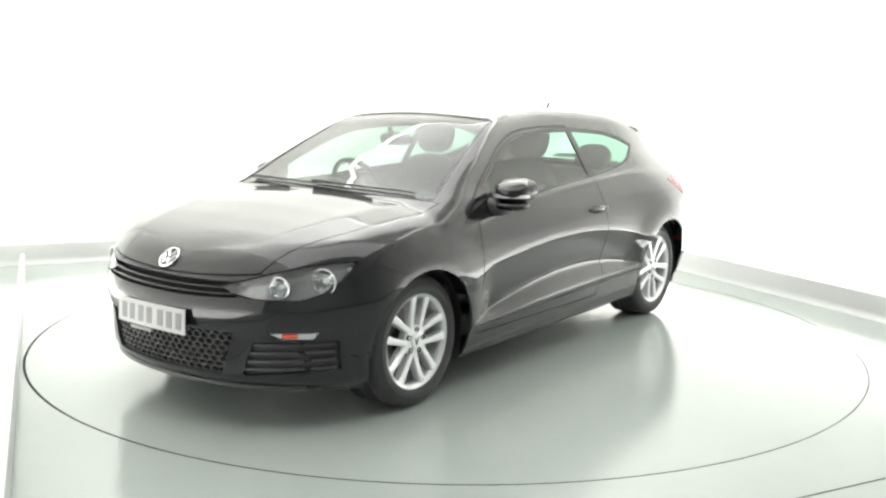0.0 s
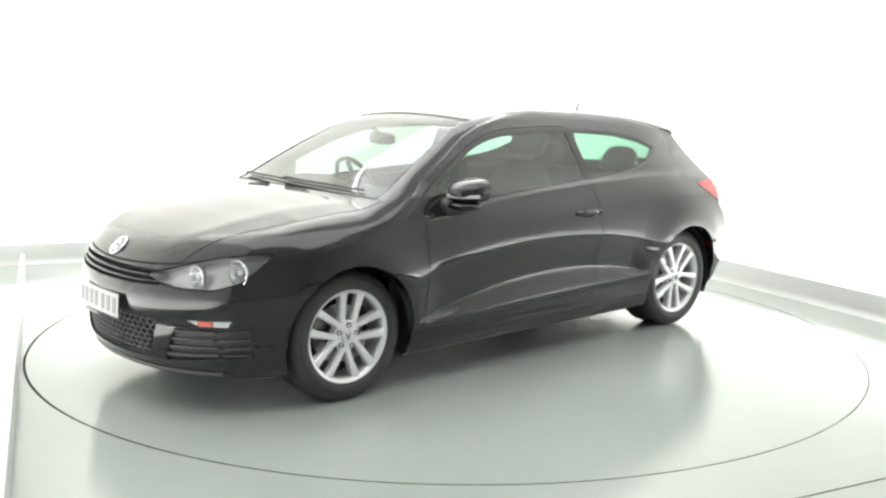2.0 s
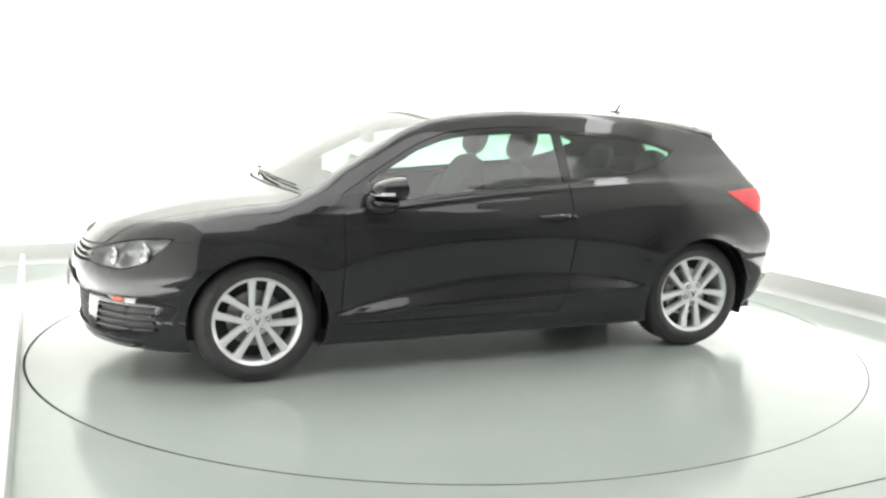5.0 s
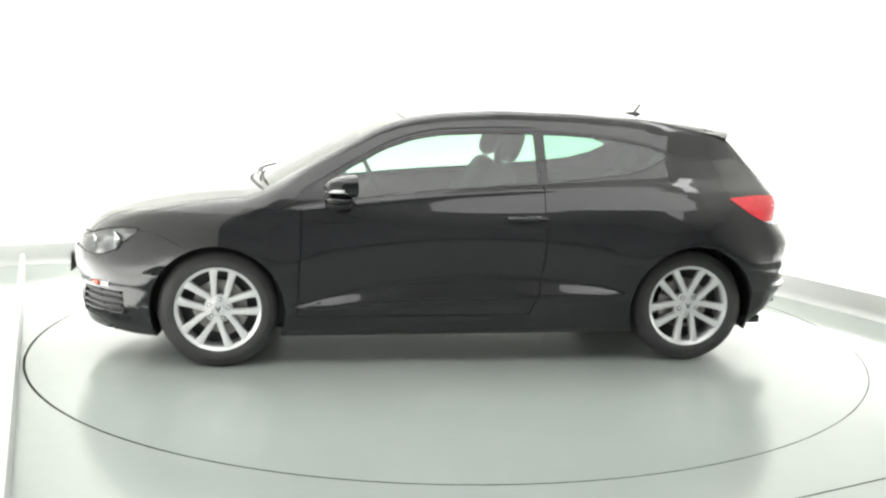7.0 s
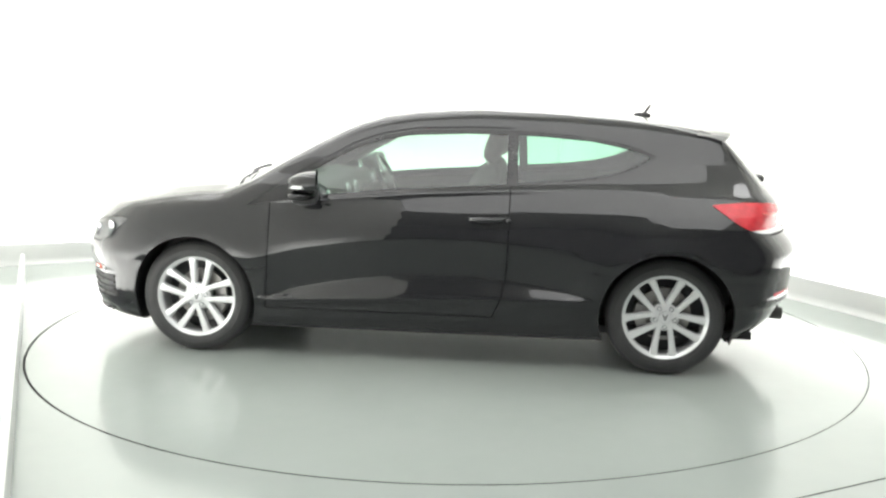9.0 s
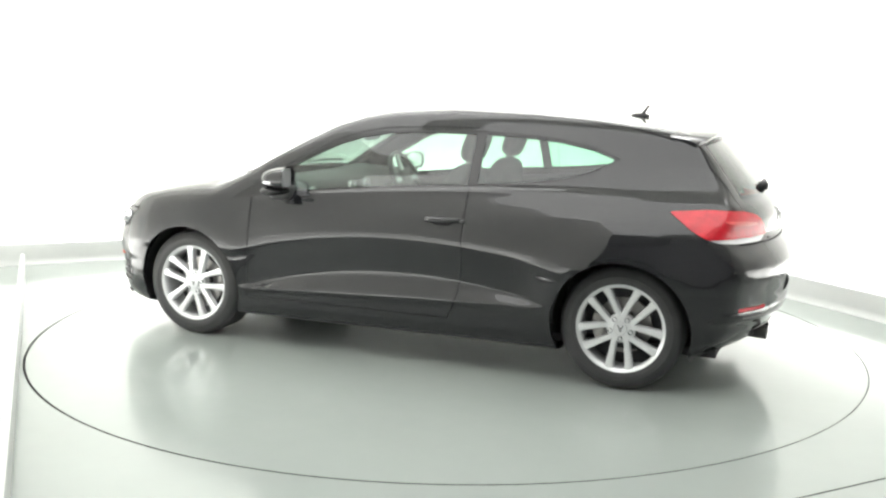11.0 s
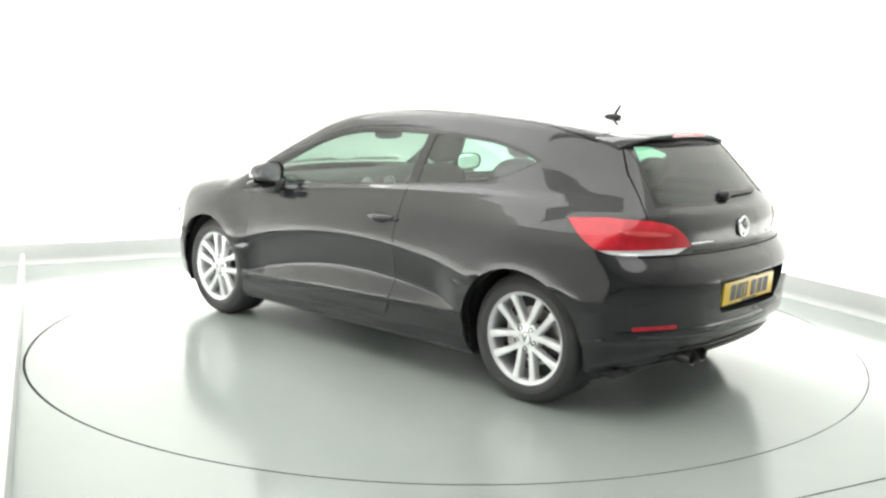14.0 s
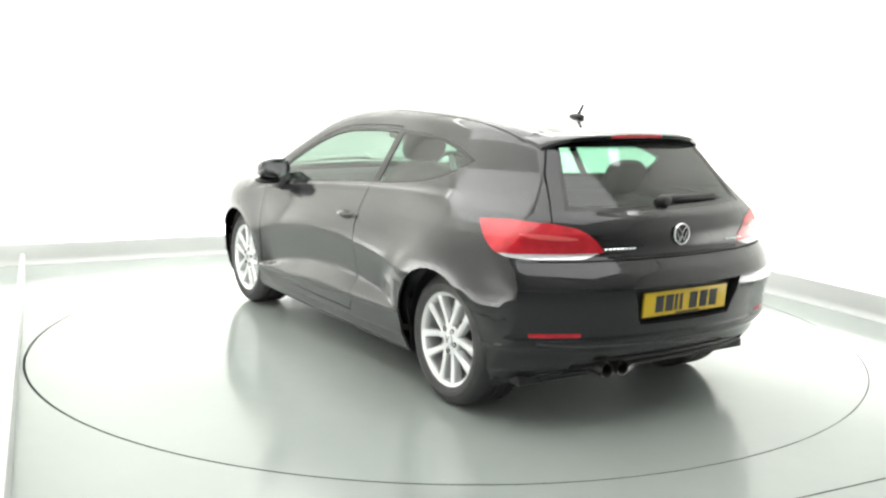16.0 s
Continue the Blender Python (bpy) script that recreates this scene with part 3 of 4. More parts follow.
def build_body(car):
    skin, tag, nrm = body_panels(car)
    where = {n: np.nonzero(tag == n)[0] for n in set(tag)}
    made = {}
    spec = {  # name: (material, push, joined, thickness, label)
        "quarter": (PAINT, 0, False, 0.012, ""), "front_wing": (PAINT, 0, False, 0.012, ""), "sill": (PAINT, 0, False, 0.012, ""), 
        "front_bumper": (PAINT, 0, True, 0.012, ""), "rear_bumper": (PAINT, 0, True, 0.012, ""), "tailgate": (PAINT, 0, True, 0.012, ""), "bonnet": (PAINT, 0, True, 0.012, ""),
        "roof": (PAINT, 0, True, 0.012, ""), "door": (PAINT, 0, False, 0.012, ""),
        "seam": (GAP, -0.008, True, 0, "dark shut lines between the panels"), "cowl": (TRIM, -0.006, True, 0.006, "black plastic cowl below the windscreen"), "scuttle": (GLOSSBLACK, -0.004, True, 0.006, "black windscreen surround"),
        "window_trim": (GLOSSBLACK, -0.002, False, 0.01, "black side window frame"), "rear_surround": (GLOSSBLACK, -0.002, True, 0.008, "black rear window surround"),
        "windscreen": (SCREEN, -0.005, True, 0, "green-tinted windscreen"), "door_glass": (GLASS, -0.006, False, 0, "green-tinted side window"),
        "quarter_glass": (TINTED, -0.005, False, 0, "darker tinted quarter window"), "rear_window": (TINTED, -0.004, True, 0, "dark tinted rear window"),
        "upper_grille": (GAP, -0.04, True, 0, "black grille recess"), "lower_grille": (GAP, -0.035, True, 0, "black lower grille recess"),
        "side_intake": (TRIM, -0.02, False, 0, "black ribbed corner intake"), "fog_lamp": (CLEAR, -0.004, False, 0.006, "clear corner lamp"),
        "plate_bay": (TRIM, -0.05, True, 0, "black number plate recess"), "rear_reflector": (RED, 0.001, False, 0.006, "red rear reflector"),
        "valance": (TRIM, -0.012, True, 0, "black plastic rear valance"), "tail_lamp": (RED, 0.003, False, 0.01, "red tail lamp lens"),
        "reversing_lamp": (CLEAR, 0.002, False, 0.01, "clear reversing lamp strip"), "headlight": (LAMPGLASS, 0.0, False, 0, "clear headlamp cover"),
        "lamp_band": (REDLIGHT, 0.005, False, 0.008, "paler red reflector band"), "underbody": (TRIM, 0.0, True, 0, "black underbody"),
    }
    for n, (material, push, joined, thick, label) in spec.items():
        for side in ((0,) if joined else (1, -1)):
            ob = panel(n, skin, nrm, where[n], push, side, thick, material, car, label)
            if material in (GLASS, SCREEN, TINTED, LAMPGLASS):
                ob.visible_shadow = False
            made[n, side] = ob
    for n, depth, joined in (("upper_grille", 0.04, True), ("lower_grille", 0.035, True), ("side_intake", 0.02, False), ("plate_bay", 0.05, True), ("valance", 0.012, True)):
        for side in (1, -1):
            v, f = rim_wall(skin, nrm, where[n], depth, side)
            mesh_object("recess_wall", v, f, GAP, made[n, 0 if joined else side], "", None)
    for side in (1, -1):
        made["lamp_band", side].parent = made["tail_lamp", side]
        made["reversing_lamp", side].parent = made["tail_lamp", side]
    return skin, tag, nrm, made


CAR_OFF = pose(0.032, 0.013, 0)
car = tagged(new("car"), "glossy black three-door coupe parked on the turntable", "car")
skin, tag, nrm, panels = build_body(car)


def onbody(org, way, far=3.0):
    """Where the ray from a place inside leaves the body, and the way out there."""
    o, d = np.array(org, float), np.array(way, float)
    d = d / np.linalg.norm(d)
    lo, hi = 0.0, far
    for _ in range(40):
        mid = (lo + hi) / 2
        q = o + d * mid
        if form(q[0:1], q[1:2], q[2:3])[0] < 0:
            lo = mid
        else:
            hi = mid
    q = o + d * lo
    e = 0.003
    g = np.array([form(q[0:1] + e, q[1:2], q[2:3])[0] - form(q[0:1] - e, q[1:2], q[2:3])[0], form(q[0:1], q[1:2] + e, q[2:3])[0] - form(q[0:1], q[1:2] - e, q[2:3])[0],
                  form(q[0:1], q[1:2], q[2:3] + e)[0] - form(q[0:1], q[1:2], q[2:3] - e)[0]])
    return Vector(q), Vector(g).normalized()


def facing(place, normal, up=(0, 0, 1)):
    """A pose at place whose y axis looks along normal and whose z axis is nearest to up."""
    y = Vector(normal).normalized()
    x = y.cross(Vector(up)).normalized()
    z = x.cross(y)
    m = Matrix((x, y, z)).transposed().to_4x4()
    m.translation = place
    return m


def blob(bm, cx, cy, cz, rx, ry, rz, power=2.6, n=28, m=None):
    """A rounded box: a superellipsoid."""
    sg = lambda v, e: math.copysign(abs(v) ** e, v)
    e = 2.0 / power
    rows = []
    for i in range(1, n):
        u = -math.pi / 2 + math.pi * i / n
        rows.append([bm.verts.new((cx + rx * sg(math.cos(u), e) * sg(math.cos(2 * math.pi * k / n), e), cy + ry * sg(math.cos(u), e) * sg(math.sin(2 * math.pi * k / n), e), cz + rz * sg(math.sin(u), e))) for k in range(n)])
    a, b = bm.verts.new((cx, cy, cz - rz)), bm.verts.new((cx, cy, cz + rz))
    for r0, r1 in zip(rows, rows[1:]):
        for k in range(n):
            bm.faces.new((r0[k], r0[(k + 1) % n], r1[(k + 1) % n], r1[k]))
    for k in range(n):
        bm.faces.new((a, rows[0][(k + 1) % n], rows[0][k]))
        bm.faces.new((b, rows[-1][k], rows[-1][(k + 1) % n]))
    if m is not None:
        bmesh.ops.transform(bm, matrix=m, verts=[v for r in rows for v in r] + [a, b])
    return bm


# ---- wheels ----
def spoke_mesh():
    """One tapering spoke, with a raised back and soft edges, from the hub out to the rim."""
    rows, bm = [], bmesh.new()
    for along, off, half, face in ((0.030, 0.0270, 0.0165, 0.004), (0.065, 0.0310, 0.0160, 0.005), (0.100, 0.0365, 0.0162, 0.006), (0.145, 0.0430, 0.0175, 0.009), (0.180, 0.0480, 0.0195, 0.012), (0.198, 0.0500, 0.0225, 0.013), (0.208, 0.0510, 0.0270, 0.013)):
        row = []
        for d, h in ((-1.0, face - 0.040), (-1.0, face - 0.007), (-0.70, face), (0.0, face + 0.0015), (0.70, face), (1.0, face - 0.007), (1.0, face - 0.040)):
            row.append(bm.verts.new((along, h, off + d * half)))
        rows.append(row)
    for a, b in zip(rows, rows[1:]):
        for k in range(6):
            bm.faces.new((a[k], a[k + 1], b[k + 1], b[k]))
    bm.faces.new(rows[0]), bm.faces.new(rows[-1][::-1])
    bmesh.ops.recalc_face_normals(bm, faces=bm.faces)
    return bm


def wheel(car, x, side, turn):
    w = new("wheel")
    w.parent = car
    w.matrix_local = pose(x, 0.785 * side, HUBZ + 0.003, 0, 0, 0 if side > 0 else 180)
    tagged(w, "five double-spoke silver alloy wheel")
    bm = bmesh.new()
    prof = [(0.221, 0.006), (0.226, 0.020), (0.236, 0.027), (0.244, 0.0275), (0.246, 0.0305), (0.266, 0.0310), (0.269, 0.0285), (0.286, 0.024), (0.300, 0.014), (0.309, 0.002), (0.3145, -0.012)]
    for g in (-0.045, -0.085, -0.125, -0.165):
        prof += [(0.3168, g + 0.010), (0.3168, g + 0.0052), (0.3085, g + 0.0045), (0.3085, g - 0.0045), (0.3168, g - 0.0052), (0.3168, g - 0.010)]
    prof += [(0.3145, -0.196), (0.305, -0.212), (0.270, -0.222), (0.228, -0.212), (0.221, -0.20)]
    revolve(bm, prof, 80, None, True)
    bmesh.ops.recalc_face_normals(bm, faces=bm.faces)
    part("tyre", bm, RUBBER, w, "black road tyre with grooved tread", 35)
    # tread sipes on the shoulder
    bm = bmesh.new()
    for k in range(64):
        box(bm, -0.0018, 0.0018, -0.034, -0.002, 0.3055, 0.3185, 0, pose(0, 0, 0, 0, 360 / 64 * k, 0) @ pose(0, 0, 0, 12, 0, 0))
        box(bm, -0.0018, 0.0018, -0.206, -0.176, 0.304, 0.3182, 0, pose(0, 0, 0, 0, 360 / 64 * k + 2, 0))
    tagged(part("tread", bm, GAP, w, "dark grooves of the tread's shoulders", None), kind="stuff")
    bm = bmesh.new()
    revolve(bm, [(0.2050, -0.020), (0.2060, 0.004), (0.2120, 0.0125), (0.2270, 0.0205), (0.2310, 0.0195), (0.2300, 0.010), (0.226, -0.01), (0.226, -0.19), (0.217, -0.19), (0.206, -0.06)], 80, None, True)
    bmesh.ops.recalc_face_normals(bm, faces=bm.faces)
    part("rim", bm, ALLOY, w, "silver alloy rim", 35)
    for k in range(5):
        for s in (1, -1):
            m = pose(0, 0, 0, 0, turn + 72 * k, 0) @ Matrix.Diagonal((1, 1, s, 1))
            bm = spoke_mesh()
            bmesh.ops.transform(bm, matrix=m, verts=bm.verts)
            bmesh.ops.recalc_face_normals(bm, faces=bm.faces)
            part("spoke", bm, ALLOY, w, "", 35)
    bm = bmesh.new()
    revolve(bm, [(0.076, -0.04), (0.076, -0.003), (0.069, 0.0040), (0.036, 0.0085), (0.034, 0.006), (0.001, 0.006)], 48)
    bmesh.ops.recalc_face_normals(bm, faces=bm.faces)
    part("hub", bm, ALLOY, w, "", 35)
    bm = bmesh.new()
    revolve(bm, [(0.0325, 0.004), (0.0325, 0.011), (0.030, 0.0135), (0.001, 0.0145)], 32)
    bmesh.ops.recalc_face_normals(bm, faces=bm.faces)
    part("centre_cap", bm, ALLOY, w, "silver centre cap", 35)
    bm = bmesh.new()
    for a, b in (((-0.013, 0.017), (0.0, -0.017)), ((0.0, -0.017), (0.013, 0.017)), ((-0.007, 0.002), (0.007, 0.002))):
        tube(bm, [(a[0], 0.0145, a[1]), (b[0], 0.0145, b[1])], 0.0026, 6)
    part("cap_emblem", bm, TRIM, w, "dark emblem strokes")
    for k in range(5):
        bm = bmesh.new()
        revolve(bm, [(0.0125, 0.004), (0.0125, 0.0105), (0.0105, 0.0108), (0.0105, 0.0), (0.001, 0.0)], 14, pose(0.0535 * math.cos(radians(turn + 72 * k)), 0, -0.0535 * math.sin(radians(turn + 72 * k))))
        part("wheel_bolt", bm, GAP, w, "recessed dark wheel bolt", 35)
    bm = bmesh.new()
    revolve(bm, [(0.07, -0.075), (0.143, -0.075), (0.144, -0.078), (0.144, -0.096), (0.07, -0.097)], 48, None, True)
    bmesh.ops.recalc_face_normals(bm, faces=bm.faces)
    part("brake_disc", bm, STEEL, w, "bare steel brake disc", 30)
    bm = bmesh.new()
    revolve(bm, [(0.078, -0.11), (0.078, -0.045), (0.070, -0.040), (0.001, -0.040)], 32)
    part("disc_bell", bm, TRIM, w, "dark brake disc bell", 30)
    bm = bmesh.new()
    revolve(bm, [(0.222, -0.125), (0.001, -0.125)], 40)
    part("backplate", bm, TRIM, w, "black backplate", None)
    bm = bmesh.new()
    a0 = 205 if x > 0 else -30
    for k in range(9):
        box(bm, 0.095, 0.158, -0.125, -0.045, -0.013, 0.013, 0.004, pose(0, 0, 0, 0, -(a0 + 6 * k) if side > 0 else (a0 + 6 * k) - 180, 0), 1)
    part("brake_caliper", bm, STEEL, w, "grey cast brake caliper")
    return w


for x, side, turn in ((WB, 1, 262), (-WB, 1, 90), (WB, -1, 40), (-WB, -1, 10)):
    wheel(car, x, side, turn)


def arch_liner(x, side):
    bm = bmesh.new()
    n, rows = 36, []
    for y in (0.93, 0.79, 0.70, 0.52):
        r = 0.366 if y > 0.75 else 0.376
        rows.append([bm.verts.new((x + r * math.cos(a), y * side, HUBZ + r * math.sin(a))) for a in np.linspace(radians(-22), radians(202), n)])
    inner = rows[-1]
    keep = []
    for a, b in zip(rows[1:], rows[2:]):
        for k in range(n - 1):
            keep.append(bm.faces.new((a[k], a[k + 1], b[k + 1], b[k])))
    bm.faces.new(inner)
    for v in rows[0]:
        bm.verts.remove(v)
    part("arch_liner", bm, TRIM, car, "black plastic wheel arch liner", 40)


for x in (WB, -WB):
    for side in (1, -1):
        arch_liner(x, side)


# ---- lining, seats and dash, seen through the glass ----
def lining():
    for n in ("door", "quarter"):
        picks = [k for k in np.nonzero(tag == n)[0] if skin.v[list(skin.f[k])][:, 2].max() < 1.02 and abs(skin.v[list(skin.f[k])][:, 0]).max() < 1.75]
        for side in (1, -1):
            v, f = extract(skin, nrm, largest(skin, picks), -0.055, side)
            mesh_object("inner_panel", v, f, DASH, car, "dark grey inner trim panel", 50)
    v, f = extract(skin, nrm, [k for k in np.nonzero(tag == "roof")[0]], -0.03, 0)
    mesh_object("headlining", v, f, HEADLINE, car, "pale grey fabric roof lining", 50)
    bm = bmesh.new()
    box(bm, -1.75, 1.0, -0.72, 0.72, 0.20, 0.24)
    part("cabin_floor", bm, CLOTH, car, "black carpeted cabin floor", None)
    bm = bmesh.new()
    box(bm, 0.95, 1.0, -0.74, 0.74, 0.22, 0.90, 0.01)
    part("bulkhead", bm, DASH, car, "black bulkhead", None)
    # dashboard: a rounded shelf that follows the windscreen's foot
    bm = bmesh.new()
    rows = []
    for y in np.linspace(-0.72, 0.72, 25):
        front = 1.06 - 0.22 * y * y
        hood = 0.035 * math.exp(-((y + 0.36) / 0.16) ** 2)
        rows.append([bm.verts.new((px, y, pz)) for px, pz in ((front, 0.93), (front - 0.1, 0.948), (0.78, 0.955 + hood), (0.66, 0.945 + hood), (0.585, 0.915 + hood), (0.57, 0.86), (0.60, 0.72), (0.70, 0.55), (0.95, 0.50))])
    for a, b in zip(rows, rows[1:]):
        for k in range(8):
            bm.faces.new((a[k], a[k + 1], b[k + 1], b[k]))
    bmesh.ops.recalc_face_normals(bm, faces=bm.faces)
    part("dashboard", bm, DASH, car, "dark grey moulded dashboard", 60)
    for y in (0.62, 0.12, -0.08, -0.64):
        bm = bmesh.new()
        revolve(bm, [(0.044, 0), (0.044, 0.012), (0.036, 0.014), (0.034, 0.004), (0.001, 0.004)], 24, facing((0.578, y, 0.875), (-1, 0, 0.1)))
        part("air_vent", bm, ALLOY, car, "round air vent with a silver ring")
    bm = bmesh.new()
    box(bm, 0.575, 0.60, -0.09, 0.09, 0.68, 0.80, 0.006)
    part("radio", bm, GLOSSBLACK, car, "gloss black radio panel")
    # steering wheel, on the right of the car
    st = new("steering_wheel")
    st.parent = car
    st.matrix_local = facing((0.42, -0.36, 0.90), (-0.9, 0, 0.42))
    bm = bmesh.new()
    revolve(bm, [(0.185 + 0.016 * math.cos(a), 0.016 * math.sin(a)) for a in np.linspace(0, 2 * math.pi, 11)[:-1]], 48, None, True)
    part("wheel_rim", bm, GLOSSBLACK, st, "black leather steering wheel rim")
    bm = bmesh.new()
    blob(bm, 0, -0.005, 0, 0.075, 0.03, 0.065, 3, 16)
    part("horn_pad", bm, DASH, st)
    for a in (0, 180, 270):
        bm = bmesh.new()
        box(bm, 0.05, 0.18, -0.008, 0.008, -0.018, 0.018, 0.004, pose(0, 0, 0, 0, a, 0))
        part("wheel_spoke", bm, ALLOY, st, "silver steering wheel spoke")
    bm = bmesh.new()
    tube(bm, [(0.43, -0.36, 0.89), (0.70, -0.36, 0.76)], 0.035, 12)
    part("steering_column", bm, DASH, car)
    # inside mirror
    bm = bmesh.new()
    blob(bm, 0.50, 0.0, 1.205, 0.022, 0.115, 0.035, 3.2, 18)
    part("inside_mirror", bm, TRIM, car, "black inside mirror")
    bm = bmesh.new()
    tube(bm, [(0.505, 0, 1.22), (0.56, 0, 1.262)], 0.012)
    part("mirror_stem", bm, TRIM, car)


def seat(x, y, front=True):
    s = new("seat")
    s.parent = car
    s.matrix_local = pose(x, y, 0)
    bm = bmesh.new()
    blob(bm, 0.0, 0, 0.42, 0.27, 0.25, 0.095, 3.4, 22)
    part("seat_cushion", bm, CLOTH, s, "black cloth seat cushion")
    bm = bmesh.new()
    tilt = pose(-0.25, 0, 0.45, 0, -20, 0)
    blob(bm, 0, 0, 0.30, 0.085, 0.25, 0.36, 3.2, 24, tilt)
    for sd in (1, -1):
        blob(bm, 0.05, 0.205 * sd, 0.24, 0.085, 0.06, 0.26, 2.4, 16, tilt)
    part("seat_back", bm, CLOTH, s, "black cloth sports seat back")
    bm = bmesh.new()
    blob(bm, 0.015, 0, 0.775, 0.055, 0.135, 0.105, 2.8, 22, tilt)
    part("headrest", bm, CLOTH, s, "black cloth headrest")
    for sd in (0.055, -0.055):
        bm = bmesh.new()
        tube(bm, [tilt @ Vector((0.01, sd, 0.62)), tilt @ Vector((0.015, sd, 0.72))], 0.007)
        part("headrest_post", bm, CHROME, s)


def rear_seat():
    s = new("rear_seat")
    s.parent = car
    tagged(s, "black cloth rear bench seat")
    bm = bmesh.new()
    blob(bm, -0.72, 0, 0.42, 0.26, 0.62, 0.11, 4, 24)
    part("seat_cushion", bm, CLOTH, s)
    tilt = pose(-0.98, 0, 0.45, 0, -24, 0)
    bm = bmesh.new()
    blob(bm, 0, 0, 0.27, 0.08, 0.60, 0.30, 4, 28, tilt)
    part("seat_back", bm, CLOTH, s)
    for y in (0.32, -0.32):
        bm = bmesh.new()
        blob(bm, 0.0, y, 0.655, 0.05, 0.13, 0.095, 2.8, 20, tilt)
        part("headrest", bm, CLOTH, s)
    bm = bmesh.new()
    box(bm, -1.72, -1.14, -0.60, 0.60, 0.905, 0.925, 0.008)
    part("parcel_shelf", bm, CLOTH, car, "black parcel shelf")
    bm = bmesh.new()
    box(bm, -1.16, -1.13, -0.64, 0.64, 0.24, 0.91, 0.008)
    part("boot_bulkhead", bm, CLOTH, car, "black boot bulkhead")


HEADLINE = mat("headlining_cloth", (0.42, 0.42, 0.40), 0.9, bump=0.2, bump_scale=300)
lining()
seat(0.16, 0.36)
seat(0.16, -0.36)
rear_seat()


# ---- lamps ----
def headlamp(side):
    hl = panels["headlight", side]
    picks = np.nonzero(tag == "headlight")[0]
    v, f = extract(skin, nrm, picks, -0.055, side)
    mesh_object("lamp_housing", v, f, LAMPDARK, hl, "dark grey lamp housing", 60)
    v, f = rim_wall(skin, nrm, picks, 0.055, side)
    mesh_object("lamp_wall", v, f, LAMPDARK, hl, "grey lamp housing", None)
    for x, y, z, r in ((1.700, 0.648, 0.668, 0.052), (1.815, 0.535, 0.645, 0.042)):
        q, n = onbody((1.3, y * 0.55, z), (x - 1.3, y * 0.45, 0))
        place = q - n * 0.030
        m = facing((place.x, place.y * side, z), (0.94, 0.26 * side, -0.02))
        bm = bmesh.new()
        revolve(bm, [(r + 0.004, 0.020), (r, 0.022), (r * 0.93, 0.012), (r * 0.72, -0.012), (r * 0.40, -0.028), (0.010, -0.032), (0.010, 0.004), (0.001, 0.006)], 36, m)
        bmesh.ops.recalc_face_normals(bm, faces=bm.faces)
        part("lamp_bowl", bm, CHROME, hl, "chrome lamp reflector bowl")
        bm = bmesh.new()
        revolve(bm, [(r + 0.006, 0.016), (r + 0.0065, 0.024), (r + 0.001, 0.0245), (r, 0.02)], 36, m)
        part("lamp_bezel", bm, LAMPDARK, hl, "grey lamp bezel")
        bm = bmesh.new()
        blob(bm, 0, 0.008, 0, r * 0.30, 0.014, r * 0.30, 2, 12, m)
        part("bulb_shield", bm, CLEAR, hl, "pale bulb shield")
    bm = bmesh.new()
    q, n = onbody((1.2, 0.5, 0.70), (0.35, 0.2, 0.0))
    blob(bm, 0, 0, 0, 0.03, 0.012, 0.014, 2.2, 14, facing((q.x - 0.03, (q.y - 0.035) * side, 0.705), (0.8, 0.6 * side, 0)))
    part("side_marker", bm, CLEAR, hl, "clear side lamp")


LAMPDARK = mat("lamp_housing_grey", (0.36, 0.36, 0.365), 0.24, 0.85, vary=0.1)
headlamp(1), headlamp(-1)


# ---- nose ----
def nose_at(y, z, depth=0.0):
    q, n = onbody((1.2, y, z), (1, 0, 0))
    return q - n * depth


def strip(name, pts, r, material, label="", parent=None, n=8):
    bm = bmesh.new()
    tube(bm, pts, r, n)
    return part(name, bm, material, parent or car, label)


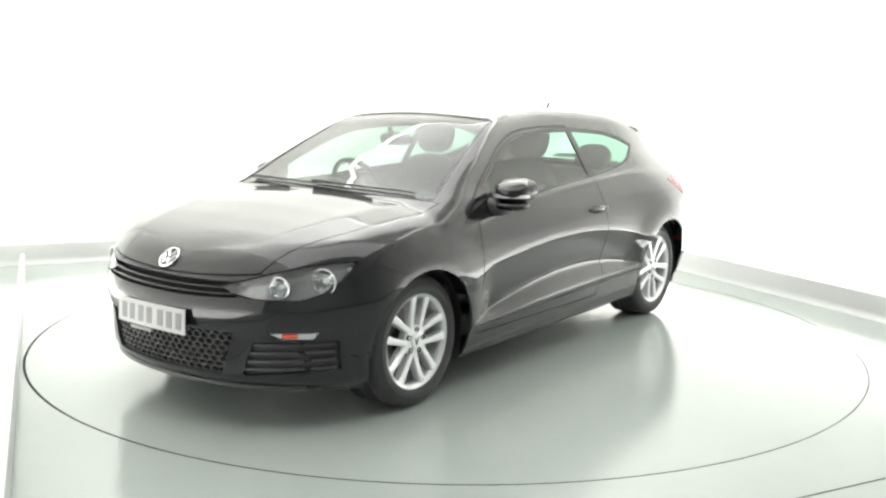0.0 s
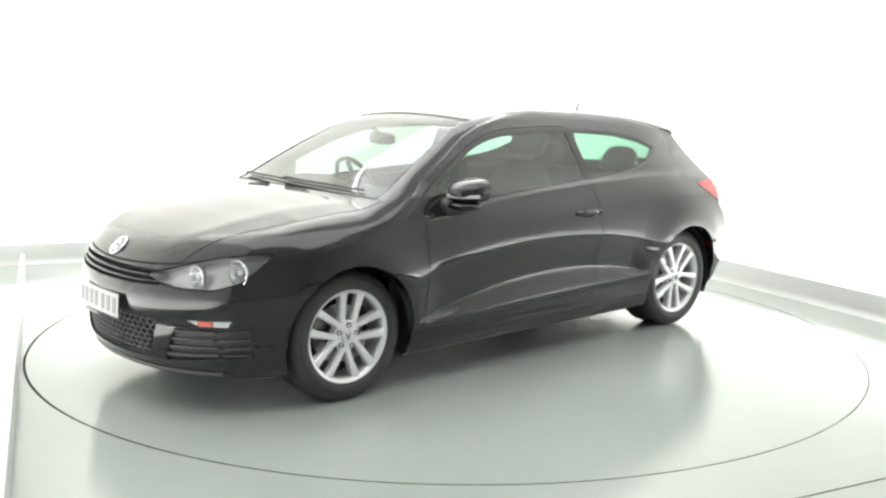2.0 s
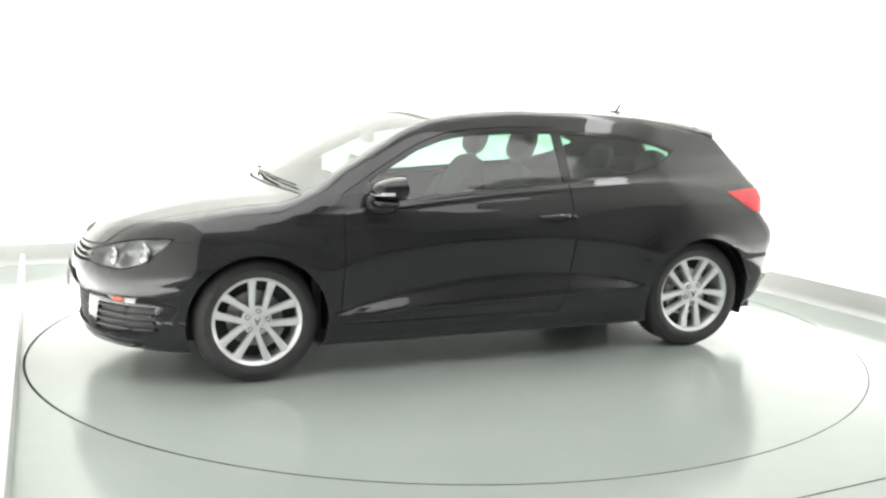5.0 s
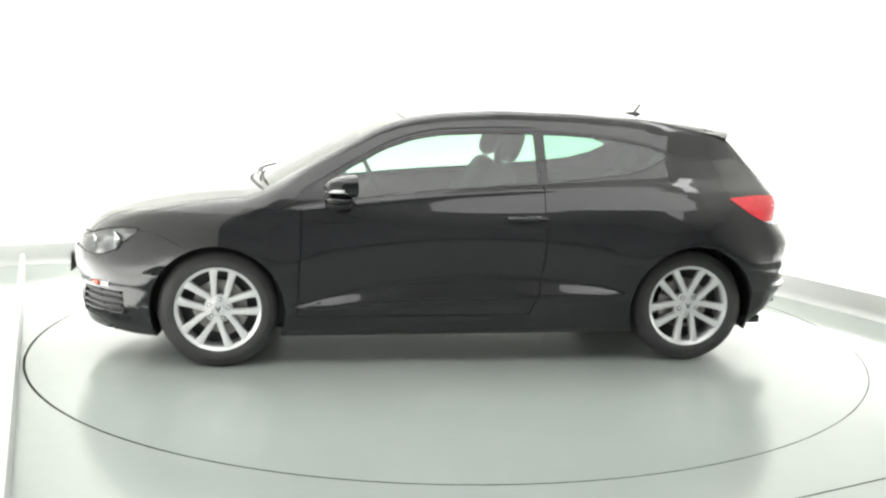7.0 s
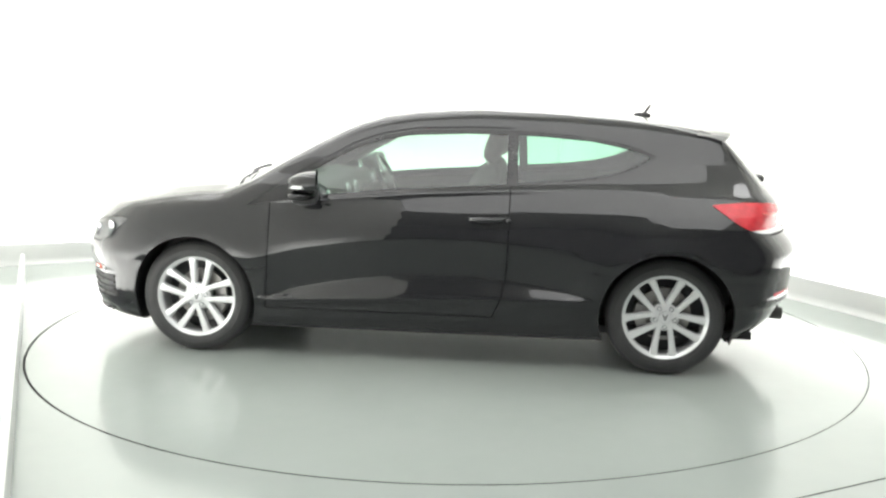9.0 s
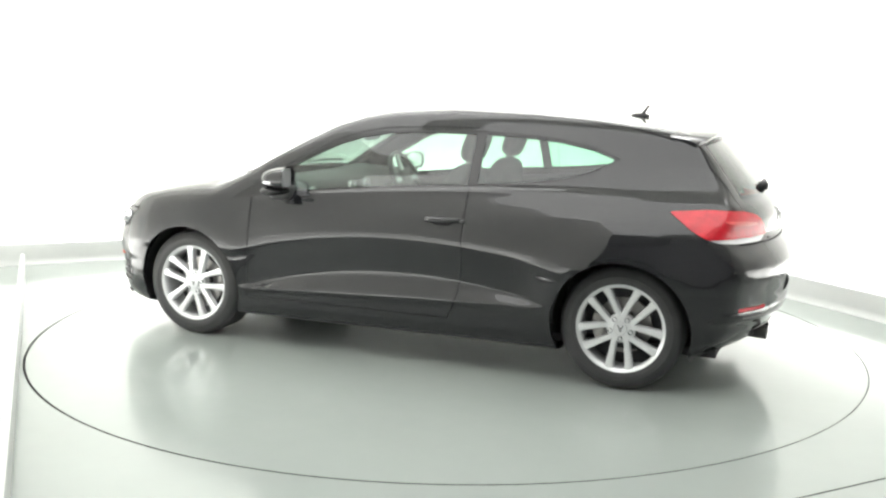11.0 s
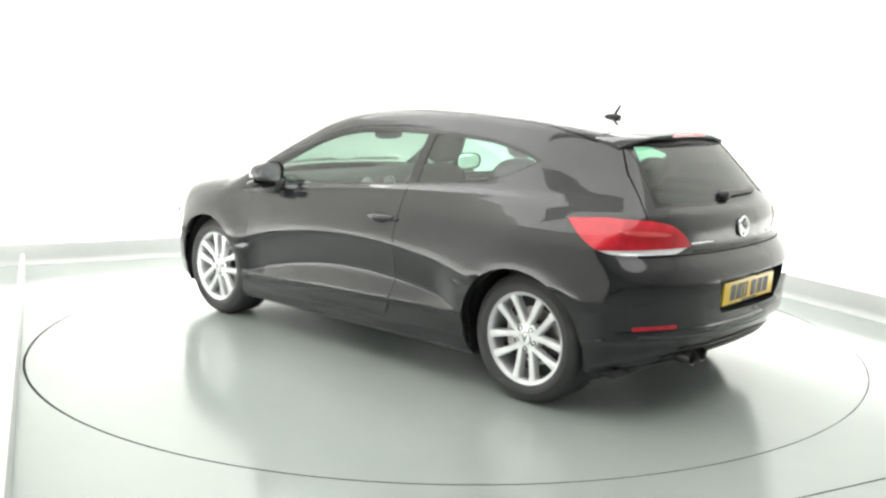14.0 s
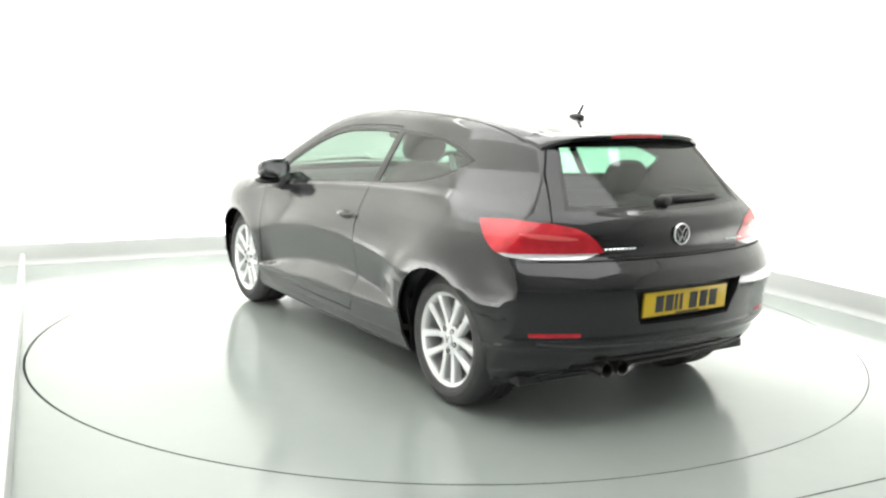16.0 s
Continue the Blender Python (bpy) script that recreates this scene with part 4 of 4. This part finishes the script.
def nose_details():
    for z, r in ((0.606, 0.008), (0.632, 0.008)):
        strip("grille_bar", [nose_at(y, z + 0.05 * y * y, 0.010) for y in np.linspace(-0.435, 0.435, 21)], r, GLOSSBLACK, "gloss black grille bar", panels["upper_grille", 0])
    # honeycomb of the lower grille
    bm = bmesh.new()
    cell = 0.0245
    for row in range(-1, 9):
        for col in range(-18, 19):
            cy, cz = (col + (row % 2) * 0.5) * cell * 1.732, 0.245 + row * cell * 1.0
            if abs(cy) > 0.36 + (cz - 0.25) * 0.35 - 0.012 or not 0.258 < cz < 0.446:
                continue
            ring, ringi = [], []
            for k in range(6):
                a = radians(60 * k)
                for lst, rr in ((ring, cell * 0.985), (ringi, cell * 0.76)):
                    yy, zz = cy + rr * math.sin(a), cz + rr * 0.66 * math.cos(a)
                    lst.append((yy, zz))
            fr = [bm.verts.new(nose_quick(yy, zz, 0.012)) for yy, zz in ring]
            fi = [bm.verts.new(nose_quick(yy, zz, 0.014)) for yy, zz in ringi]
            bi = [bm.verts.new(nose_quick(yy, zz, 0.030)) for yy, zz in ringi]
            for k in range(6):
                j = (k + 1) % 6
                bm.faces.new((fr[k], fr[j], fi[j], fi[k])), bm.faces.new((fi[k], fi[j], bi[j], bi[k]))
    bmesh.ops.recalc_face_normals(bm, faces=bm.faces)
    part("honeycomb", bm, TRIM, panels["lower_grille", 0], "black plastic honeycomb mesh", None)
    for side in (1, -1):
        for z in (0.284, 0.320, 0.356, 0.392):
            pts = []
            for y in np.linspace(0.455 + (z - 0.25) * 0.35, 0.76, 14):
                q = nose_at(y, z + 0.10 * (y - 0.45) * 0.3, 0.008)
                pts.append((q.x, q.y * side, q.z))
            strip("intake_rib", pts, 0.0085, TRIM, "", panels["side_intake", side])
        q = nose_at(0.66, 0.46, -0.004)
        bm = bmesh.new()
        pts = [nose_at(y, 0.438, 0.004) for y in np.linspace(0.61, 0.66, 5)]
        tube(bm, [(p.x, p.y * side, p.z) for p in pts], 0.012, 8)
        part("indicator_bulb", bm, AMBER, panels["fog_lamp", side], "orange-red indicator bulb")
        # chin edge
        pts = []
        for y in np.linspace(0.0, 0.70, 18):
            q = nose_at(y, 0.205, -0.004)
            pts.append((q.x, q.y * side, q.z))
        strip("chin_lip", pts, 0.010, TRIM, "black chin lip")
    # number plate
    q = nose_at(0, 0.50)
    pl = new("number_plate")
    pl.parent = car
    pl.matrix_local = pose(q.x + 0.016, 0, 0.476, 0, -3, 0)
    tagged(pl, "white front number plate with unreadable characters")
    bm = bmesh.new()
    rows = []
    for y in np.linspace(-0.238, 0.238, 17):
        b = -0.16 * y * y
        rows.append([bm.verts.new(v) for v in ((b - 0.004, y, -0.056), (b, y, -0.0545), (b, y, 0.0545), (b - 0.004, y, 0.056))])
    for a, b in zip(rows, rows[1:]):
        for k in range(3):
            bm.faces.new((a[k], b[k], b[k + 1], a[k + 1]))
    bmesh.ops.recalc_face_normals(bm, faces=bm.faces)
    part("plate", bm, PLATEW, pl, "", 30)
    for k, y in enumerate((-0.185, -0.125, -0.06, 0.0, 0.075, 0.135, 0.195)):
        bm = bmesh.new()
        box(bm, -0.16 * y * y - 0.004, -0.16 * y * y + 0.0012, y - 0.019, y + 0.019, -0.036, 0.036)
        part("plate_mark", bm, PLATEGREY, pl, "faint grey bar", None)
    bm = bmesh.new()
    box(bm, -0.012, 0.004, -0.13, 0.02, -0.074, -0.058, 0.002)
    part("plate_bracket", bm, PLATEGREY, pl, "grey plate bracket")
    # badge
    emblem((1.3, 0, 0.716), (1, 0, 0.0), 0.055)


def nose_quick(y, z, depth):
    return (NOSE(z) - 0.33 * y * y - 0.45 * y ** 4 - depth - 0.004, y, z)


def emblem(org, way, r):
    q, n = onbody(org, way)
    m = facing(q + n * 0.008, n)
    e = new("emblem")
    e.parent = car
    e.matrix_local = m
    bm = bmesh.new()
    revolve(bm, [(r * 0.99, -0.004), (r, 0.002), (r * 0.95, 0.005), (r * 0.86, 0.005), (r * 0.82, 0.001), (r * 0.80, -0.004)], 40)
    bmesh.ops.recalc_face_normals(bm, faces=bm.faces)
    part("badge_ring", bm, CHROME, e, "chrome ring")
    bm = bmesh.new()
    revolve(bm, [(r * 0.83, -0.001), (0.001, -0.001)], 32)
    part("badge_disc", bm, GLOSSBLACK, e, "dark badge disc", None)
    bm = bmesh.new()
    for a, b in (((-0.45, 0.62), (0.0, 0.05)), ((0.0, 0.05), (0.45, 0.62)), ((-0.62, 0.25), (-0.25, -0.62)), ((-0.25, -0.62), (0.0, -0.10)), ((0.0, -0.10), (0.25, -0.62)), ((0.25, -0.62), (0.62, 0.25))):
        tube(bm, [(a[0] * r, 0.002, a[1] * r), (b[0] * r, 0.002, b[1] * r)], r * 0.075, 6)
    part("badge_strokes", bm, CHROME, e, "chrome strokes")


PLATEGREY = mat("plate_grey", (0.22, 0.22, 0.225), 0.55, spec=0.15)
nose_details()


# ---- tail ----
def tail_at(y, z, depth=0.0):
    q, n = onbody((-1.2, y, z), (-1, 0, 0))
    return q - n * depth


def tail_details_centre():
    emblem((-1.3, 0, 0.862), (-1, 0, 0.0), 0.050)
    q = tail_at(0, 0.55)
    pl = new("number_plate")
    pl.parent = car
    pl.matrix_local = pose(q.x + 0.034, 0, 0.568, 0, 4, 180)
    tagged(pl, "yellow rear number plate with black bars")
    bm = bmesh.new()
    box(bm, -0.006, 0.006, -0.26, 0.26, -0.0555, 0.0555, 0.003)
    part("plate", bm, PLATEY, pl)
    for y in (-0.165, -0.105, -0.062, -0.032, 0.045, 0.110, 0.172):
        w = 0.009 if y in (-0.062, -0.032) else 0.0245
        bm = bmesh.new()
        box(bm, 0.0055, 0.0075, y - w, y + w, -0.038, 0.038)
        part("plate_mark", bm, INK, pl, "black bar", None)
    bm = bmesh.new()
    box(bm, 0.0055, 0.0072, -0.06, 0.09, -0.0525, -0.0455)
    part("plate_mark", bm, INK, pl, "", None)
    # lettering of the tailgate, as chrome bars
    for y0, y1, nm in ((0.26, 0.42, "left"), (-0.46, -0.32, "right")):
        n = 8 if nm == "left" else 6
        for k in range(n):
            a = y0 + (y1 - y0) * k / n
            b = a + (y1 - y0) / n * 0.72
            bm = bmesh.new()
            p0, p1 = tail_at(a, 0.812, -0.002), tail_at(b, 0.812, -0.002)
            tube(bm, [p0, p1], 0.0048, 6)
            part("letter_mark", bm, CHROME, panels["tailgate", 0], "chrome bar")
    # bright edge along the tailgate's lower lip
    strip("tailgate_lip", [tail_at(y, 0.778, -0.001) for y in np.linspace(-0.40, 0.40, 17)], 0.005, GLOSSBLACK, "gloss black lip", panels["tailgate", 0])
    # roof spoiler
    bm = bmesh.new()
    rows = []
    for y in np.linspace(-0.50, 0.50, 33):
        t = abs(y) / 0.50
        zt = float(TOP(np.array([-1.50]))[0]) - 0.105 * y * y
        tip = -1.665 + 0.16 * y * y + 0.05 * t ** 8
        zz = 1.290 - 0.085 * y * y - 0.035 * t ** 6
        zt -= 0.03 * t ** 6
        rows.append([bm.verts.new(c) for c in ((-1.44, y, zt + 0.0085 + 0.002), (-1.52, y, zt - 0.002), (tip + 0.012, y, zz + 0.008), (tip, y, zz), (tip + 0.006, y, zz - 0.014), (tip + 0.03, y, zz - 0.022), (-1.56 + 0.02 * t, y, zz - 0.035))])
    for a, b in zip(rows, rows[1:]):
        for k in range(6):
            bm.faces.new((a[k], a[k + 1], b[k + 1], b[k]))
    bm.faces.new(rows[0]), bm.faces.new(rows[-1][::-1])
    bmesh.ops.recalc_face_normals(bm, faces=bm.faces)
    part("roof_spoiler", bm, PAINT, car, "black roof spoiler", 50)
    bm = bmesh.new()
    rows = []
    for y in np.linspace(-0.16, 0.16, 9):
        tip, zz = -1.665 + 0.16 * y * y, 1.290 - 0.085 * y * y
        rows.append([bm.verts.new(c) for c in ((tip - 0.0015, y, zz + 0.001), (tip + 0.004, y, zz - 0.0135), (tip + 0.02, y, zz - 0.010), (tip + 0.02, y, zz + 0.002))])
    for a, b in zip(rows, rows[1:]):
        for k in range(4):
            bm.faces.new((a[k], a[(k + 1) % 4], b[(k + 1) % 4], b[k]))
    bmesh.ops.recalc_face_normals(bm, faces=bm.faces)
    part("brake_light", bm, RED, car, "red high-level brake light")
    # rear wiper
    w = new("rear_wiper")
    w.parent = car
    q = tail_at(0.02, 1.005)
    bm = bmesh.new()
    blob(bm, q.x - 0.012, 0.02, 1.005, 0.028, 0.035, 0.026, 2.4, 16)
    part("wiper_pivot", bm, TRIM, w, "black wiper pivot cover")
    bm = bmesh.new()
    tube(bm, [tail_at(y, 1.005, -0.018) for y in np.linspace(0.0, -0.33, 8)], [0.014, 0.013, 0.011, 0.010, 0.009, 0.008, 0.008, 0.006], 8)
    part("wiper_arm", bm, TRIM, w, "black wiper arm")
    bm = bmesh.new()
    tube(bm, [tail_at(y, 0.998, -0.006) for y in np.linspace(0.0, -0.36, 10)], 0.006, 6)
    part("wiper_blade", bm, RUBBER, w)
    # exhaust
    for y in (0.405, 0.310):
        bm = bmesh.new()
        revolve(bm, [(0.030, 0.0), (0.0345, 0.002), (0.0355, -0.004), (0.0355, -0.22), (0.03, -0.22), (0.029, -0.02)], 28, facing((-1.965, y, 0.285), (-1, 0, -0.06)), True)
        bmesh.ops.recalc_face_normals(bm, faces=bm.faces)
        part("exhaust_pipe", bm, PIPE, car, "dark steel tailpipe")
        bm = bmesh.new()
        revolve(bm, [(0.030, -0.1), (0.001, -0.1)], 20, facing((-1.965, y, 0.285), (-1, 0, -0.06)))
        part("pipe_mouth", bm, GAP, car, "", None)
    bm = bmesh.new()
    tube(bm, [(-1.70, 0.62, 0.275), (-1.70, 0.10, 0.275)], 0.08, 20)
    part("silencer", bm, PIPE, car, "dull steel silencer")
    for z in (0.250, 0.285, 0.320):
        strip("valance_rib", [tail_at(y, z, 0.004) for y in np.linspace(-0.54, 0.54, 17)], 0.006, TRIM, "", panels["valance", 0])
    # bumper ledge over the valance
    strip("bumper_ledge", [tail_at(y, 0.398 + 0.05 * abs(y) ** 3, 0.002) for y in np.linspace(-0.72, 0.72, 29)], 0.006, TRIM, "black moulded bumper edge", panels["rear_bumper", 0])


tail_details_centre()


# ---- flank details ----
def door_mirror(side):
    d = new("door_mirror")
    d.parent = car
    tagged(d, "gloss black door mirror with a clear indicator strip")
    bm = bmesh.new()
    sg = lambda v, e: math.copysign(abs(v) ** e, v)
    n, rows = 26, []
    for i in range(13):
        t = i / 12
        # from the glass edge forward to the blunt front
        sc = max(1 - (t ** 2.6), 0.0) ** 0.5 if i < 12 else 0.08
        px = 0.575 + 0.155 * t
        row = []
        for k in range(n):
            a = 2 * math.pi * k / n
            row.append(bm.verts.new((px - 0.02 * math.cos(a) * (1 - t), (0.880 + 0.104 * sc * sg(math.cos(a), 0.72) + 0.01 * t) * side, 0.988 + (0.062 * sc) * sg(math.sin(a), 0.8) - 0.012 * t)))
        rows.append(row)
    for a, b in zip(rows, rows[1:]):
        for k in range(n):
            bm.faces.new((a[k], a[(k + 1) % n], b[(k + 1) % n], b[k]))
    bm.faces.new(rows[-1])
    bmesh.ops.recalc_face_normals(bm, faces=bm.faces)
    part("mirror_housing", bm, PAINT, d, "gloss black mirror housing", 60)
    bm = bmesh.new()
    bm.faces.new([bm.verts.new((v[0] + 0.012, v[1], v[2])) for v in [(0.575 - 0.02 * math.cos(2 * math.pi * k / n), (0.880 + 0.095 * sg(math.cos(2 * math.pi * k / n), 0.72)) * side, 0.988 + 0.054 * sg(math.sin(2 * math.pi * k / n), 0.8)) for k in range(n)]])
    part("mirror_glass", bm, CHROME, d, "silvered mirror glass", None)
    # indicator strip round the front
    pts = []
    for k in np.linspace(-0.9, 1.45, 14):
        pts.append((0.592 + 0.135 * max(math.cos(k * 0.95), 0) ** 0.8, (0.880 + 0.103 * math.sin(k)) * side, 0.964))
    bm = bmesh.new()
    rows = []
    for px, py, pz in pts:
        rows.append([bm.verts.new((px, py, pz + h)) for h in (-0.008, 0.008)] + [bm.verts.new((px - 0.012, py * 1.0 - 0.004 * side, pz + h)) for h in (0.009, -0.009)])
    for a, b in zip(rows, rows[1:]):
        for k in range(4):
            bm.faces.new((a[k], a[(k + 1) % 4], b[(k + 1) % 4], b[k]))
    bmesh.ops.recalc_face_normals(bm, faces=bm.faces)
    part("indicator_strip", bm, CLEAR, d, "clear indicator strip", 40)
    bm = bmesh.new()
    blob(bm, 0.655, 0.89 * side, 0.913, 0.072, 0.095, 0.024, 2.6, 18)
    part("mirror_base", bm, GLOSSBLACK, d, "black lower mirror cover")
    bm = bmesh.new()
    blob(bm, 0.655, 0.805 * side, 0.900, 0.075, 0.065, 0.046, 3, 18)
    part("mirror_stalk", bm, TRIM, d, "black plastic mirror foot")


def door_handle(side):
    h = new("door_handle")
    h.parent = panels["door", side]
    q, n = onbody((-0.33, 0.3, 0.806), (0, 1, 0))
    bm = bmesh.new()
    blob(bm, -0.335, (q.y + 0.001) * side, 0.798, 0.062, 0.0075, 0.033, 2.6, 20)
    part("handle_cup", bm, GAP, h, "dark handle recess")
    bm = bmesh.new()
    rows = []
    for t in np.linspace(0, 1, 13):
        px = -0.43 + 0.19 * t
        lift = 0.008 + 0.022 * math.sin(math.pi * t) ** 0.6
        hh = 0.0125 + 0.003 * math.sin(math.pi * t)
        zc = 0.812 - 0.004 * t
        qq, _ = onbody((px, 0.3, zc), (0, 1, 0))
        rows.append([bm.verts.new((px, (qq.y + dy) * side, zc + dz)) for dy, dz in ((lift - 0.010, -hh), (lift, -hh * 0.6), (lift + 0.003, 0), (lift, hh * 0.6), (lift - 0.010, hh))])
    for a, b in zip(rows, rows[1:]):
        for k in range(5):
            bm.faces.new((a[k], a[(k + 1) % 5], b[(k + 1) % 5], b[k]))
    bm.faces.new(rows[0]), bm.faces.new(rows[-1])
    bmesh.ops.recalc_face_normals(bm, faces=bm.faces)
    part("handle_bar", bm, PAINT, h, "black pull handle", 60)
    bm = bmesh.new()
    blob(bm, -0.450, (q.y - 0.004) * side, 0.808, 0.018, 0.018, 0.013, 2.6, 14)
    part("lock_cover", bm, PAINT, h)


for side in (1, -1):
    door_mirror(side), door_handle(side)

# aerial
a = new("aerial")
a.parent = car
zr = float(TOP(np.array([-1.18]))[0])
bm = bmesh.new()
blob(bm, -1.18, -0.035, zr + 0.004, 0.055, 0.022, 0.018, 2.2, 16)
part("aerial_base", bm, TRIM, a, "black aerial base")
bm = bmesh.new()
tube(bm, [(-1.19, -0.035, zr + 0.010), (-1.228, -0.035, zr + 0.066)], [0.010, 0.007])
part("aerial_rod", bm, TRIM, a, "short black aerial")

# front wipers, parked along the foot of the windscreen
for y0, y1 in ((-0.05, 0.58), (-0.60, -0.02)):
    w = new("wiper")
    w.parent = car
    pts = []
    for t in np.linspace(0, 1, 12):
        y = y0 + (y1 - y0) * t
        x = 1.115 - 0.22 * y * y - 0.02 * (1 - t)
        q, n = onbody((x, y, 0.7), (0, 0, 1))
        pts.append(q + n * 0.007)
    bm = bmesh.new()
    tube(bm, pts, 0.005, 6)
    part("wiper_blade", bm, RUBBER, w, "black wiper blade")
    bm = bmesh.new()
    tube(bm, [p + Vector((0.02, 0, 0.002)) for p in pts[:8]], [0.010, 0.009, 0.008, 0.007, 0.007, 0.006, 0.006, 0.005], 6)
    part("wiper_arm", bm, TRIM, w, "black wiper arm")


# ---- what moves ----
def motions():
    walk(disc, [(t, pose(0, 0, 0, 0, 0, a)) for t, a in HEAD])
    walk(car, [(t, pose(0, 0, 0, 0, 0, a) @ CAR_OFF) for t, a in HEAD])


motions()
